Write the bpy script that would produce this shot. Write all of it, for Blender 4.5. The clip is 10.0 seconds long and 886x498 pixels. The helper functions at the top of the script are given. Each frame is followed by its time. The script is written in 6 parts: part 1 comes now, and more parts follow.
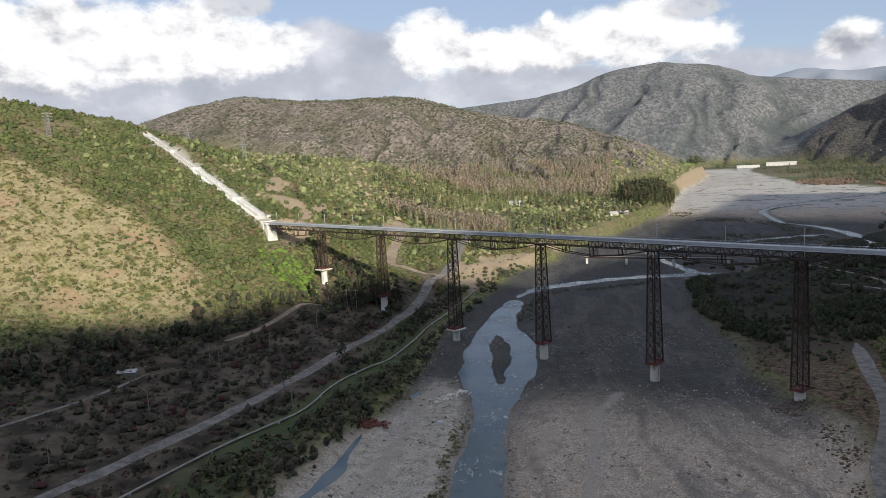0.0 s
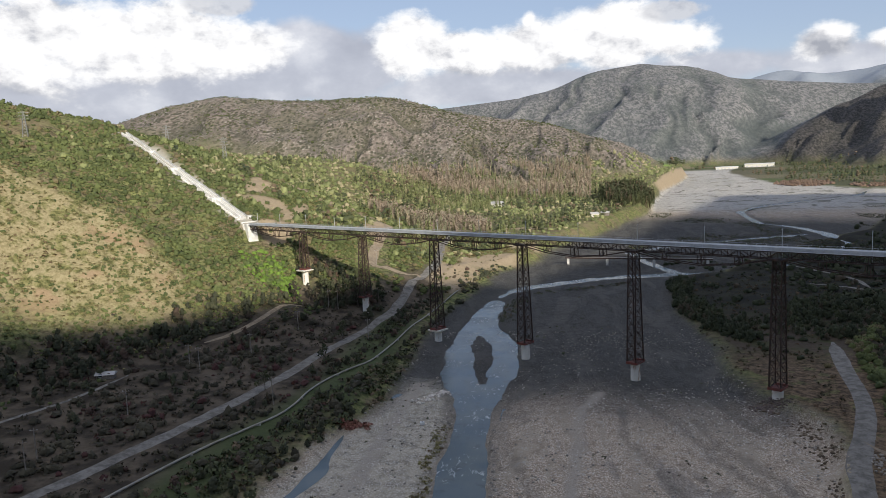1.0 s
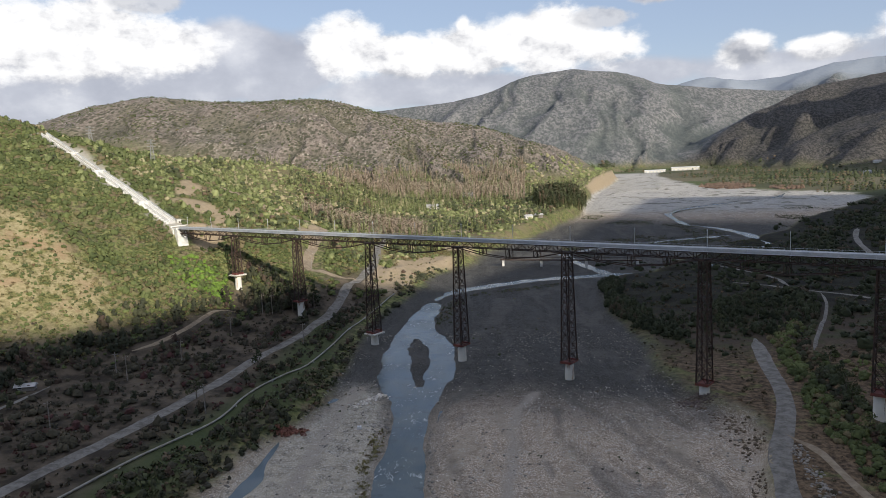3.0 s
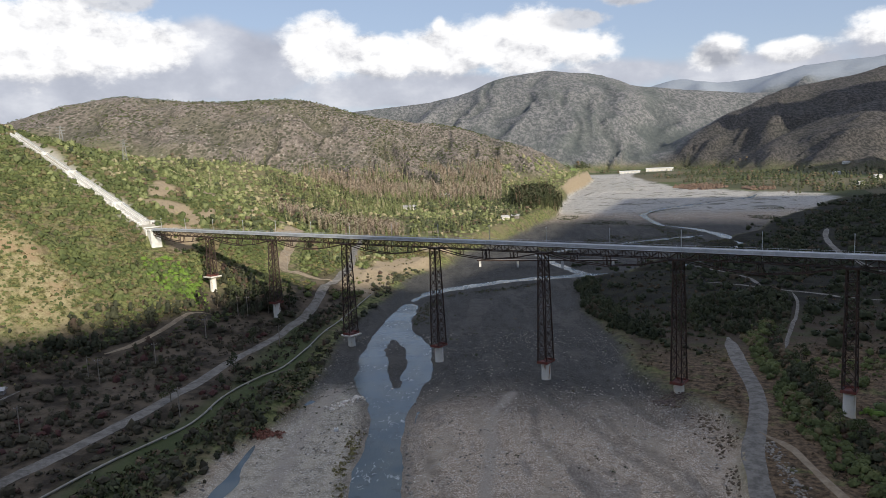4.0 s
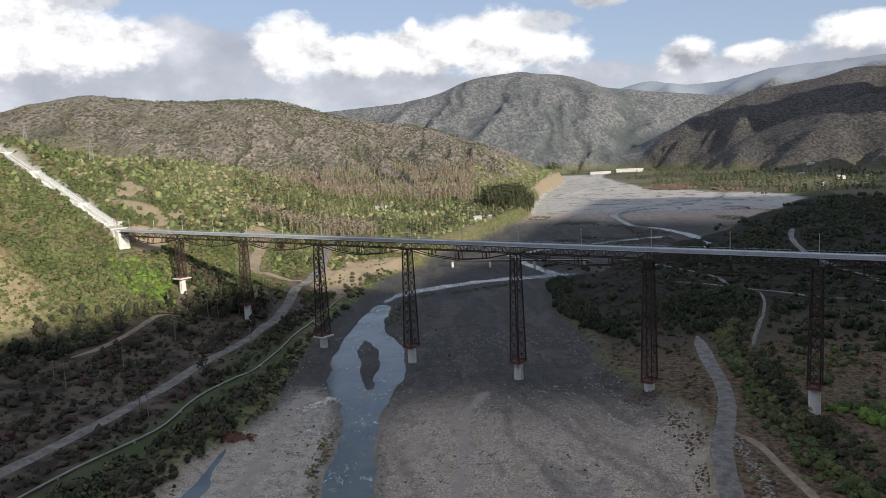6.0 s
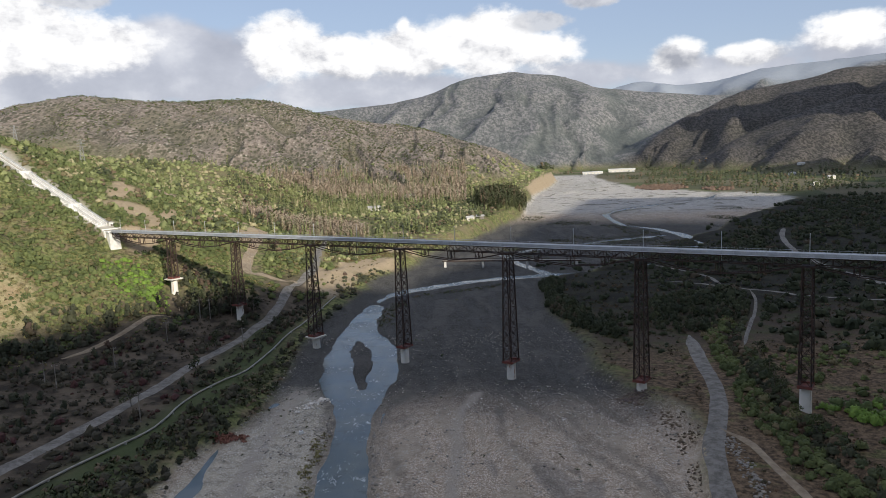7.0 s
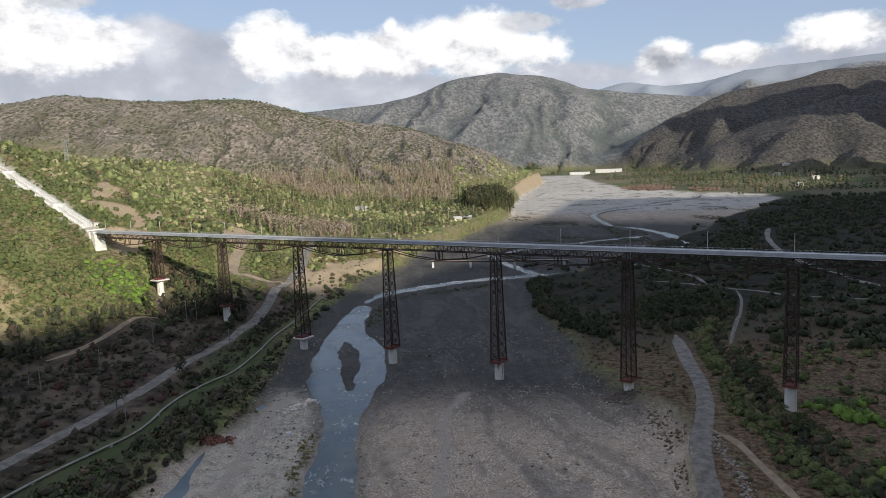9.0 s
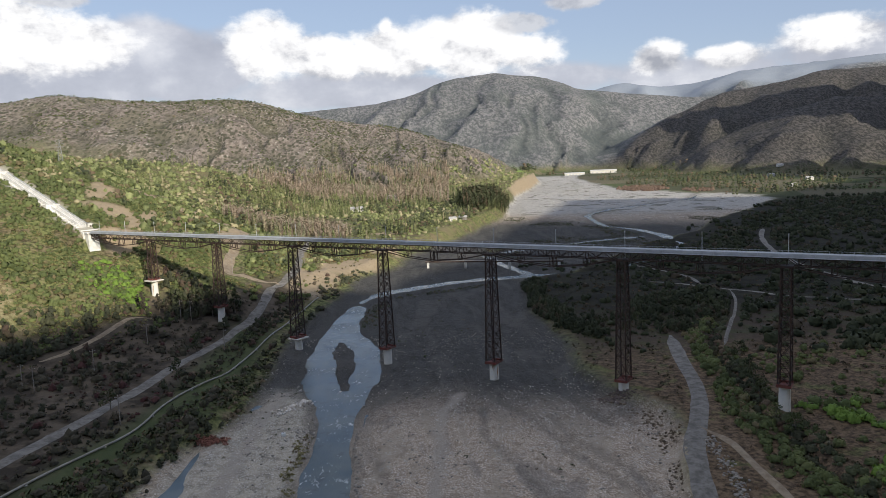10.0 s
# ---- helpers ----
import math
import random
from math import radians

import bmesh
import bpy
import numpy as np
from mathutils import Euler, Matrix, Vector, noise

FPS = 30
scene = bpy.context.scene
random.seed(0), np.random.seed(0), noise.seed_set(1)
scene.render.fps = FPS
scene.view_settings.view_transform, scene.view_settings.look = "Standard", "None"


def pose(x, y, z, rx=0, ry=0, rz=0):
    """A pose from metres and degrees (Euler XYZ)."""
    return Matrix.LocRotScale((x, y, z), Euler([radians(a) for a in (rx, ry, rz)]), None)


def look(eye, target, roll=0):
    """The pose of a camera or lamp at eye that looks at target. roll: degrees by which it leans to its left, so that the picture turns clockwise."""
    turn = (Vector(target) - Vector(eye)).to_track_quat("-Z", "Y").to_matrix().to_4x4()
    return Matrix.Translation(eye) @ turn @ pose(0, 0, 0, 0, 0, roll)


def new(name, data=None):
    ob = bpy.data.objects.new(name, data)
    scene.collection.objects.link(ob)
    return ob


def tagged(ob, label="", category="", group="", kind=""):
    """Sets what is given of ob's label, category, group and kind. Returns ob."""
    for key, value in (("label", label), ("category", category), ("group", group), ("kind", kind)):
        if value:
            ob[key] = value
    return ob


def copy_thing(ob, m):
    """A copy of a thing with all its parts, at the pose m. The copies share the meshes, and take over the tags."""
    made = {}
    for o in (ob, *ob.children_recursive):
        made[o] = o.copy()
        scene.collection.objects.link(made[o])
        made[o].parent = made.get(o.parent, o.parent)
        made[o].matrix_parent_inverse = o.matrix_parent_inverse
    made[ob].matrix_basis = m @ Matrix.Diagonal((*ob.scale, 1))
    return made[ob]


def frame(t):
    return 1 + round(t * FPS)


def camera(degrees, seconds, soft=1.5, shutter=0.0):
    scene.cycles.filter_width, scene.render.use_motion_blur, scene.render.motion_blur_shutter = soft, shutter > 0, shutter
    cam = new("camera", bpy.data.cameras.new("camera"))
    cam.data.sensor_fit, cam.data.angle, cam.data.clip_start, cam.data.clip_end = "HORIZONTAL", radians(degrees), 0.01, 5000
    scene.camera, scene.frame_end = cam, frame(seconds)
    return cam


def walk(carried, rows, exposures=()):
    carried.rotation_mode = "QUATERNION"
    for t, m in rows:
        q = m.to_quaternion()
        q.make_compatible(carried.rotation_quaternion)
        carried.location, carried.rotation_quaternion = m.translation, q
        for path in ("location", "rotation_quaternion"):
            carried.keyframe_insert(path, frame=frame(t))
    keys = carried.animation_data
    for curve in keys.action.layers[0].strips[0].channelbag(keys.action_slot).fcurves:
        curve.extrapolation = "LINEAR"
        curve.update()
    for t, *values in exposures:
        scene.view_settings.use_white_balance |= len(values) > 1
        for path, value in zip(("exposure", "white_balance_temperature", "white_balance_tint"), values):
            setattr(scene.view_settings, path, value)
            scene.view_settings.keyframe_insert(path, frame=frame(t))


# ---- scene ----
cam = camera(62.6, 10.0, soft=0.7)
EYE = 80.0
ROWS = [
    (0.0, 83.064, 2.807, 9.818),
    (0.5, 83.048, 2.748, 9.356),
    (1.0, 83.048, 2.680, 8.390),
    (1.5, 83.042, 2.645, 7.319),
    (2.0, 83.049, 2.602, 6.015),
    (2.5, 83.049, 2.569, 4.585),
    (4.0, 83.023, 2.457, 1.511),
    (4.5, 83.024, 2.468, 0.823),
    (5.0, 83.015, 2.428, 0.173),
    (5.5, 82.994, 2.382, -0.293),
    (7.0, 82.965, 2.382, -1.240),
    (7.5, 82.951, 2.385, -1.502),
    (8.0, 82.958, 2.375, -1.742),
    (8.5, 82.951, 2.401, -2.011),
    (9.0, 82.961, 2.353, -2.211),
    (9.5, 82.967, 2.301, -2.403),
    (10.0, 82.978, 2.307, -2.598),
]
walk(cam, [(t, pose(0, 0, EYE, rx, ry, rz)) for t, rx, ry, rz in ROWS])

# ---- world, sun ----
SUN_AWAY = Vector((-0.5, 0.866))          # way in which shadows fall
SUN_EL = radians(22.0)
scene.view_settings.exposure = 0.0


class Nodes:
    """Short hand for building node trees."""

    def __init__(self, tree):
        self.t = tree
        self.t.nodes.clear()

    def n(self, kind, **kw):
        node = self.t.nodes.new(kind)
        for k, v in kw.items():
            if k == "op":
                node.operation = v
            elif k == "blend":
                node.blend_type = v
            elif k == "dtype":
                node.data_type = v
            elif k == "dims":
                node.noise_dimensions = v
        return node

    def put(self, sock, v):
        if isinstance(v, bpy.types.NodeSocket):
            self.t.links.new(v, sock)
        elif v is not None:
            sock.default_value = v

    def m(self, op, a, b=None, c=None, clamp=False):
        node = self.n("ShaderNodeMath", op=op)
        node.use_clamp = clamp
        for s, v in zip(node.inputs, (a, b, c)):
            self.put(s, v)
        return node.outputs[0]

    def mix(self, f, a, b, blend="MIX"):
        node = self.n("ShaderNodeMix", dtype="RGBA", blend=blend)
        self.put(node.inputs["Factor"], f)
        self.put(node.inputs[6], col(a))
        self.put(node.inputs[7], col(b))
        return node.outputs[2]

    def noise(self, vec, scale, detail=4.0, rough=0.55, lac=2.0, dist=0.0):
        node = self.n("ShaderNodeTexNoise")
        self.put(node.inputs["Vector"], vec)
        for k, v in (("Scale", scale), ("Detail", detail), ("Roughness", rough), ("Lacunarity", lac), ("Distortion", dist)):
            self.put(node.inputs[k], v)
        return node.outputs["Fac"]

    def voro(self, vec, scale, out="Distance", feature="F1"):
        node = self.n("ShaderNodeTexVoronoi")
        node.feature = feature
        self.put(node.inputs["Vector"], vec)
        self.put(node.inputs["Scale"], scale)
        return node.outputs[out]

    def ramp(self, f, *stops):
        """stops: (place, colour or grey)"""
        node = self.n("ShaderNodeValToRGB")
        r = node.color_ramp
        while len(r.elements) < len(stops):
            r.elements.new(0.5)
        for e, (p, c) in zip(r.elements, stops):
            e.position, e.color = p, col(c)
        self.put(node.inputs[0], f)
        return node.outputs[0]

    def step(self, v, lo, hi):
        node = self.n("ShaderNodeMapRange")
        node.interpolation_type = "SMOOTHSTEP"
        for s, x in zip(node.inputs, (v, lo, hi, 0.0, 1.0)):
            self.put(s, x)
        return node.outputs[0]

    def attr(self, name):
        node = self.n("ShaderNodeAttribute")
        node.attribute_name = name
        return node.outputs["Fac"]


def col(c):
    if isinstance(c, (int, float)):
        return (c, c, c, 1.0)
    if isinstance(c, tuple) and len(c) == 3:
        return (*c, 1.0)
    return c


def build_world():
    world = bpy.data.worlds.new("sky")
    scene.world = world
    world.use_nodes = True
    N = Nodes(world.node_tree)
    way = N.n("ShaderNodeTexCoord").outputs["Generated"]
    sep = N.n("ShaderNodeSeparateXYZ")
    N.put(sep.inputs[0], way)
    x, y, z = sep.outputs
    sky = N.n("ShaderNodeTexSky")
    sky.sky_type, sky.sun_disc = "NISHITA", False
    sky.sun_elevation = SUN_EL
    sky.sun_rotation = math.atan2(-SUN_AWAY.x, -SUN_AWAY.y)
    sky.altitude, sky.air_density, sky.dust_density = 600, 1.0, 0.6
    blue = N.mix(1.0, sky.outputs[0], (0.125, 0.118, 0.112), "MULTIPLY")
    blue = N.mix(0.6, blue, (0.40, 0.49, 0.71))
    flat = N.m("SQRT", N.m("ADD", N.m("MULTIPLY", x, x), N.m("MULTIPLY", y, y)))
    az = N.m("MULTIPLY", N.m("ARCTAN2", x, y), 180 / math.pi)
    el = N.m("MULTIPLY", N.m("ARCTAN2", z, flat), 180 / math.pi)
    blue = N.mix(N.m("MULTIPLY", N.step(el, 11.5, 19.0), 0.7), blue, (0.27, 0.38, 0.66))

    def place(dx, dy):
        comb = N.n("ShaderNodeCombineXYZ")
        N.put(comb.inputs[0], N.m("ADD", az, dx))
        N.put(comb.inputs[1], N.m("MULTIPLY", N.m("ADD", el, dy), 1.45))
        return comb.outputs[0]

    def heap(rows, soft):
        out = None
        for a, e, w, h, k in rows:
            da = N.m("DIVIDE", N.m("SUBTRACT", az, a), w)
            de = N.m("DIVIDE", N.m("SUBTRACT", el, e), h)
            d = N.m("SQRT", N.m("ADD", N.m("MULTIPLY", da, da), N.m("MULTIPLY", de, de)))
            v = N.m("MULTIPLY", N.m("SUBTRACT", 1.0, d), k)
            out = v if out is None else N.m("SMOOTH_MAX", out, v, soft)
        return out

    puff = N.noise(place(0, 0), 0.24, 9, 0.62)
    above = N.noise(place(0.6, 1.0), 0.24, 6, 0.58)
    broad = N.noise(place(40, 0), 0.11, 5, 0.55)
    grey_d = N.m("ADD", heap(GREY, 0.3), N.m("MULTIPLY", N.m("SUBTRACT", broad, 0.5), 2.2))
    white_d = N.m("ADD", heap(WHITE_HEAPS, 0.12), N.m("MULTIPLY", N.m("SUBTRACT", puff, 0.5), 2.2))
    haze = N.m("POWER", N.step(el, 9.0, -2.0), 1.3)
    under = N.mix(N.m("MULTIPLY", haze, 0.75), blue, (0.58, 0.64, 0.72))
    grey = N.ramp(N.m("ADD", broad, N.m("MULTIPLY", N.m("SUBTRACT", puff, 0.5), 0.5)), (0.28, (0.42, 0.44, 0.52)), (0.52, (0.56, 0.58, 0.66)), (0.75, (0.84, 0.85, 0.90)))
    both = N.mix(N.m("MULTIPLY", N.step(grey_d, -0.15, 0.45), 0.92), under, grey)
    light = N.m("ADD", N.m("MULTIPLY", N.m("SUBTRACT", puff, above), 2.6), N.m("ADD", N.m("MULTIPLY", N.step(el, 5.4, 8.0), 0.55), 0.33))
    white = N.ramp(light, (0.0, (0.40, 0.42, 0.48)), (0.42, (0.66, 0.67, 0.71)), (0.62, (0.88, 0.88, 0.90)), (0.85, (1.04, 1.04, 1.05)))
    both = N.mix(N.step(white_d, -0.08, 0.50), both, white)
    dark_d = N.m("ADD", heap(DARK_HEAPS, 0.12), N.m("MULTIPLY", N.m("SUBTRACT", puff, 0.5), 1.6))
    both = N.mix(N.m("MULTIPLY", N.step(dark_d, 0.0, 0.35), 0.85), both, N.ramp(light, (0.1, (0.36, 0.38, 0.44)), (0.9, (0.70, 0.71, 0.75))))
    # broken cloud over the rest of the sky
    high = N.step(N.noise(way, 2.2, 6, 0.55), 0.40, 0.56)
    up = N.step(el, 36.0, 46.0)
    both = N.mix(N.m("MULTIPLY", N.m("MULTIPLY", high, up), 0.9), both, (0.72, 0.70, 0.67))
    bg = N.n("ShaderNodeBackground")
    N.put(bg.inputs[0], both)
    out = N.n("ShaderNodeOutputWorld")
    N.put(out.inputs[0], bg.outputs[0])


# heaps of cloud: azimuth, elevation, half width, half height, weight
WHITE_HEAPS = [(-30, 9.2, 9, 3.3, 1.6), (-23.5, 8.8, 4.4, 2.4, 1.4), (-40, 9, 9, 4, 1.3), (-10.6, 8.8, 3.2, 2.7, 1.7), (-6, 7.9, 5, 1.8, 1.6), (-1, 8.1, 4.8, 2.2, 1.6), (4.5, 8.6, 5.4, 2.7, 1.7), (9.3, 7.9, 3.2, 1.9, 1.2), (-1.4, 9.9, 0.7, 0.8, 0.8),
               (18.8, 6.7, 2.3, 1.3, 1.3), (23.8, 6.5, 2.7, 0.95, 1.2), (30.8, 7.5, 3.6, 1.5, 1.1), (-55, 9, 9, 4.5, 1.2), (50, 9, 12, 4, 1.1)]
GREY = [(-17, 7.6, 7.5, 3.2, 1.7), (-30, 5.6, 15, 2.6, 1.5), (-3, 5.4, 11, 1.5, 1.4), (12, 5.8, 6, 1.2, 0.9), (22, 5.5, 8, 1.2, 1.1), (31, 6.4, 6, 1.8, 1.3), (60, 6, 18, 3, 1.0), (-65, 6, 18, 3, 1.0)]
DARK_HEAPS = [(-24.2, 11.9, 2.8, 0.9, 1.1), (9.2, 9.9, 2.6, 1.0, 1.2), (12.5, 11.2, 2.6, 0.8, 0.9)]
build_world()
sun = new("sun", bpy.data.lights.new("sun", "SUN"))
sun.data.energy, sun.data.angle, sun.data.color = 5.0, radians(0.6), (1.0, 0.93, 0.80)
sun_to = Vector((-SUN_AWAY.x, -SUN_AWAY.y, math.tan(SUN_EL))).normalized()
sun.matrix_world = look(sun_to * 500, (0, 0, 0))


# ---- land ----
def seg_near(px, py, line):
    """Distance of points to a polyline, and the place along it (point index with fraction)."""
    best, along = np.full(px.shape, 1e9), np.zeros(px.shape)
    for i, (a, b) in enumerate(zip(line[:-1], line[1:])):
        vx, vy = b[0] - a[0], b[1] - a[1]
        s = np.clip(((px - a[0]) * vx + (py - a[1]) * vy) / (vx * vx + vy * vy), 0, 1)
        d = np.hypot(px - a[0] - s * vx, py - a[1] - s * vy)
        near = d < best
        best, along = np.where(near, d, best), np.where(near, i + s, along)
    return best, along


def smooth(lo, hi, v):
    s = np.clip((v - lo) / (hi - lo), 0, 1)
    return s * s * (3 - 2 * s)


def lattice(seed, size=256):
    return np.random.RandomState(seed).rand(size, size)


GRIDS = [lattice(s) for s in range(8)]


def vnoise(x, y, seed=0):
    """Smooth value noise, 0 to 1."""
    g = GRIDS[seed % 8]
    xi, yi = np.floor(x).astype(int), np.floor(y).astype(int)
    fx, fy = x - xi, y - yi
    fx, fy = fx * fx * (3 - 2 * fx), fy * fy * (3 - 2 * fy)
    at = lambda i, j: g[i % 256, j % 256]
    return (at(xi, yi) * (1 - fx) + at(xi + 1, yi) * fx) * (1 - fy) + (at(xi, yi + 1) * (1 - fx) + at(xi + 1, yi + 1) * fx) * fy


def fbm(x, y, size, octaves=4, seed=0):
    """Noise from -1 to 1 with lumps of that size in metres."""
    out, amp, tot = 0, 1.0, 0.0
    for o in range(octaves):
        out = out + amp * (vnoise(x / size + 17 * o, y / size + 31 * o, seed + o) * 2 - 1)
        tot += amp
        amp *= 0.5
        size *= 0.47
    return out / tot


# crest lines: points (x, y, z), then side slope, rounding of the crest, roughness
BROWN = [(-1500, 1250, 190), (-908, 1437, 177), (-764, 1519, 227), (-710, 1544, 238), (-537, 1613, 223), (-388, 1655, 229),
         (-263, 1680, 194), (-98, 1697, 166), (27, 1700, 93), (90, 1700, 30)]
MOUNT = [(-1100, 3850, 310), (-163, 3897, 380), (102, 3899, 431), (299, 3889, 497), (448, 3874, 514), (624, 3850, 489), (798, 3818, 428), (1134, 3732, 373), (1410, 3636, 339), (2000, 3300, 300)]
FAR = [(1000, 4650, 400), (1198, 4566, 441), (1325, 4530, 501), (1521, 4468, 465), (1730, 4392, 472), (2017, 4267, 524), (2303, 4120, 539), (2605, 3936, 551), (3200, 3500, 560)]
RIGHT = [(711, 2915, 49), (842, 2879, 93), (1001, 2828, 166), (1138, 2776, 234), (1230, 2736, 292), (1404, 2651, 316), (1495, 2601, 342), (1656, 2502, 337), (1950, 2300, 380), (2200, 1900, 420)]
RIGHT_LOW = [(851, 2351, 36), (949, 2313, 82), (1025, 2280, 117), (1127, 2231, 169), (1208, 2189, 198), (1276, 2150, 218), (1383, 2082, 207), (1700, 1900, 240), (2000, 1600, 300)]
GREEN = [(-60, 318, 0), (-130.6, 367, 16), (-169, 394, 44), (-238, 442, 79), (-292, 480, 105), (-340, 500, 122), (-400, 480, 138), (-520, 420, 165), (-700, 300, 220)]
SPUR = [(-168, 352, 2), (-204, 346, 50), (-230, 341, 69), (-256, 336, 83), (-281, 330, 96), (-340, 310, 122), (-450, 260, 165), (-650, 120, 230)]
# unseen ridge, added to cast the valley's shade in place of cloud shadow
SHADE_RIDGE_BACK = [(-900, -900, 330), (-306, -870, 375), (234, -558, 394), (293, -524, 390), (342, -496, 396), (392, -467, 406), (442, -438, 406), (467, -423, 396), (534, -385, 420), (659, -312, 466),
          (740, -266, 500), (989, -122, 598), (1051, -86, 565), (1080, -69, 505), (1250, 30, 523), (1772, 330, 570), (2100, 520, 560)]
# two steep unseen ridges, added to shade the right-hand hills and flats
SHADE_RIDGE_OUT = [(1430, 1765, 650), (1555, 1700, 665), (1620, 1650, 660), (1700, 1600, 675), (1950, 1500, 710)]
SHADE_RIDGE_NEAR = [(1146, 1200, 330), (1400, 1100, 380)]
KNOLL = [(-292, 480, 105), (-284, 517, 101), (-285, 573, 97), (-284, 640, 92), (-275, 751, 90), (-251, 864, 84), (-200, 1000, 60)]
RIDGES = [(BROWN, 0.36, 60, 0.34, 150), (MOUNT, 0.42, 90, 0.29, 330), (FAR, 0.4, 120, 0.4, 300), (RIGHT, 0.46, 40, 0.46, 230), (RIGHT_LOW, 0.48, 30, 0.46, 170),
          (GREEN, 0.42, 10, 0.18, 46), (SPUR, 0.78, 8, 0.16, 40), (KNOLL, 0.46, 12, 0.14, 60), (SHADE_RIDGE_BACK, 0.75, 30, 0.0, 200), (SHADE_RIDGE_OUT, 4.0, 10, 0.06, 150), (SHADE_RIDGE_NEAR, 1.5, 20, 0.1, 150)]
# left bank of the river valley: the edge of the higher bench
BANK = [(-110, 0), (-74, 150), (-70, 175), (-67, 195), (-61, 215), (-56, 240), (-56.5, 280), (-57, 310), (-56, 345), (-50, 380), (-44, 412), (-42, 440), (-34, 480), (-14, 521), (3, 588), (36, 671),
        (75, 757), (126, 946), (160, 1140), (180, 1262), (232, 1440), (312, 1770), (334, 2000), (332, 2250), (700, 3000), (900, 5000)]
RIVER = [(-24, 120, 6), (-24.5, 168, 5.0), (-25.5, 188, 4.4), (-26.3, 206, 3.7), (-27, 222, 4.2), (-27.3, 238, 6.4), (-29.5, 253, 10), (-29, 282, 13.2), (-32, 309, 13.2), (-34, 324, 11), (-36, 340, 7.4), (-36, 364, 6.2),
         (-35.5, 390, 5.2), (-34, 410, 4.6), (-28.5, 427, 4.2), (-17, 439, 4.2), (5, 454, 4.2), (24, 465, 4.0), (47, 472, 4.4), (73, 475, 4.6), (90, 475, 5), (130, 480, 4), (190, 540, 3), (226, 600, 4), (231, 664, 3.5), (226, 713, 2.5),
         (202, 761, 2.5), (215, 890, 2.2), (265, 964, 2.6), (318, 1009, 2.2), (420, 1083, 2.2), (520, 1300, 2.2), (560, 1700, 2.5), (720, 2400, 3)]
SIDE_RIVER = [(80, 470, 3), (66, 522, 3), (58, 580, 3.5), (90, 604, 3), (160, 640, 3), (215, 660, 3)]
CREEK = [(-69, 145, 0.9), (-65, 167, 0.8), (-63.5, 178, 1.0), (-64, 190, 0.5), (-64.5, 203, 0.9), (-64, 216, 0.4), (-60, 231, 0.5), (-55, 242, 0.3)]
PATH_FOOT = [(-174, 172), (-169, 191), (-164, 206), (-158, 221), (-156, 240)]
PATH_UNDER = [(-146, 280), (-140, 291), (-133, 306), (-128, 321), (-122, 335)]
ISLAND = [(-27, 254, 2.4), (-28.5, 268, 3.8), (-29, 283, 4.8), (-32, 307, 5.6), (-35, 323, 2.4)]
ROAD_LEFT = [(-131, 138), (-123, 157), (-115, 184), (-108, 208), (-101.5, 237), (-95, 276), (-90, 299), (-84, 324), (-79.5, 350), (-78, 372), (-78, 391), (-74, 416), (-73, 436), (-75, 476), (-81, 540), (-82, 590), (-70, 631), (-66, 677), (-69, 710)]
ROAD_UP = [(-76, 408), (-92, 404), (-103, 405), (-108, 429), (-111, 459), (-113, 485), (-118, 512), (-127, 522), (-140, 520)]
TRACK_RIGHT = [(140, 424), (162, 404), (179, 384), (196, 367), (217, 352), (240, 340), (300, 305), (400, 240)]
TRACK_FAR = [(323, 657), (296, 604), (272, 543), (254, 474), (249, 421), (256, 372), (300, 310)]
TRACK_LINK = [(172, 386), (165, 364), (150, 332), (131, 296), (120, 274)]
TRACK_OVER = [(150, 490), (160, 462), (167, 436), (165, 408)]
PIPE = [(-110, 138), (-106, 155), (-99, 177), (-92, 195), (-86.5, 209), (-85, 220), (-84.6, 233), (-81.5, 249), (-77, 261), (-72, 271), (-69, 297), (-67, 319), (-64, 343), (-61, 362), (-54, 400)]
DITCH = [(97, 130), (95.5, 162), (98, 184), (99.5, 199), (103.5, 222), (108.5, 245), (112.5, 266), (119, 286), (128, 304), (138, 320)]
CHUTE_LINE = [(-169.5, 394.2), (-300.5, 486.0)]
SAND_TRACK = [(2, 140), (2.4, 166), (5, 193), (5, 210), (8, 227), (14, 241)]
BAR_TRACK = [(-53, 150), (-51.5, 172), (-51, 200), (-50.7, 231), (-48.4, 250)]
OLD_CHANNELS = [[(52, 160), (40, 188), (35, 212), (27, 228), (23, 244), (27, 258)], [(-4, 150), (-7, 167), (-16, 200), (-18, 224), (-12, 243), (4, 261)], [(56, 205), (50, 228), (46, 250), (48, 290)], [(60, 150), (50, 180), (43, 196), (40, 214)], [(32, 150), (23, 185), (18, 205), (20, 226)]]
GRAVEL_EDGE = [(54, 120), (60, 158), (68, 184), (69, 209), (62, 234), (59, 266), (60, 300), (61, 340), (60, 385), (65, 432), (76, 462), (100, 488), (156, 553), (235, 640), (310, 760), (410, 880), (500, 1000), (515, 1110), (480, 1230), (435, 1400), (430, 1600), (470, 2000), (560, 2300), (900, 3000), (1500, 5000)]
ROAD_RIGHT = [(56, 125), (63, 153), (67, 167), (71, 180), (78, 195), (86, 214), (91, 230), (95, 249), (100, 270), (104, 286), (107, 298)]
ROAD_SPUR = [(77, 193), (80.5, 182), (81, 172), (80.5, 160), (80, 140)]


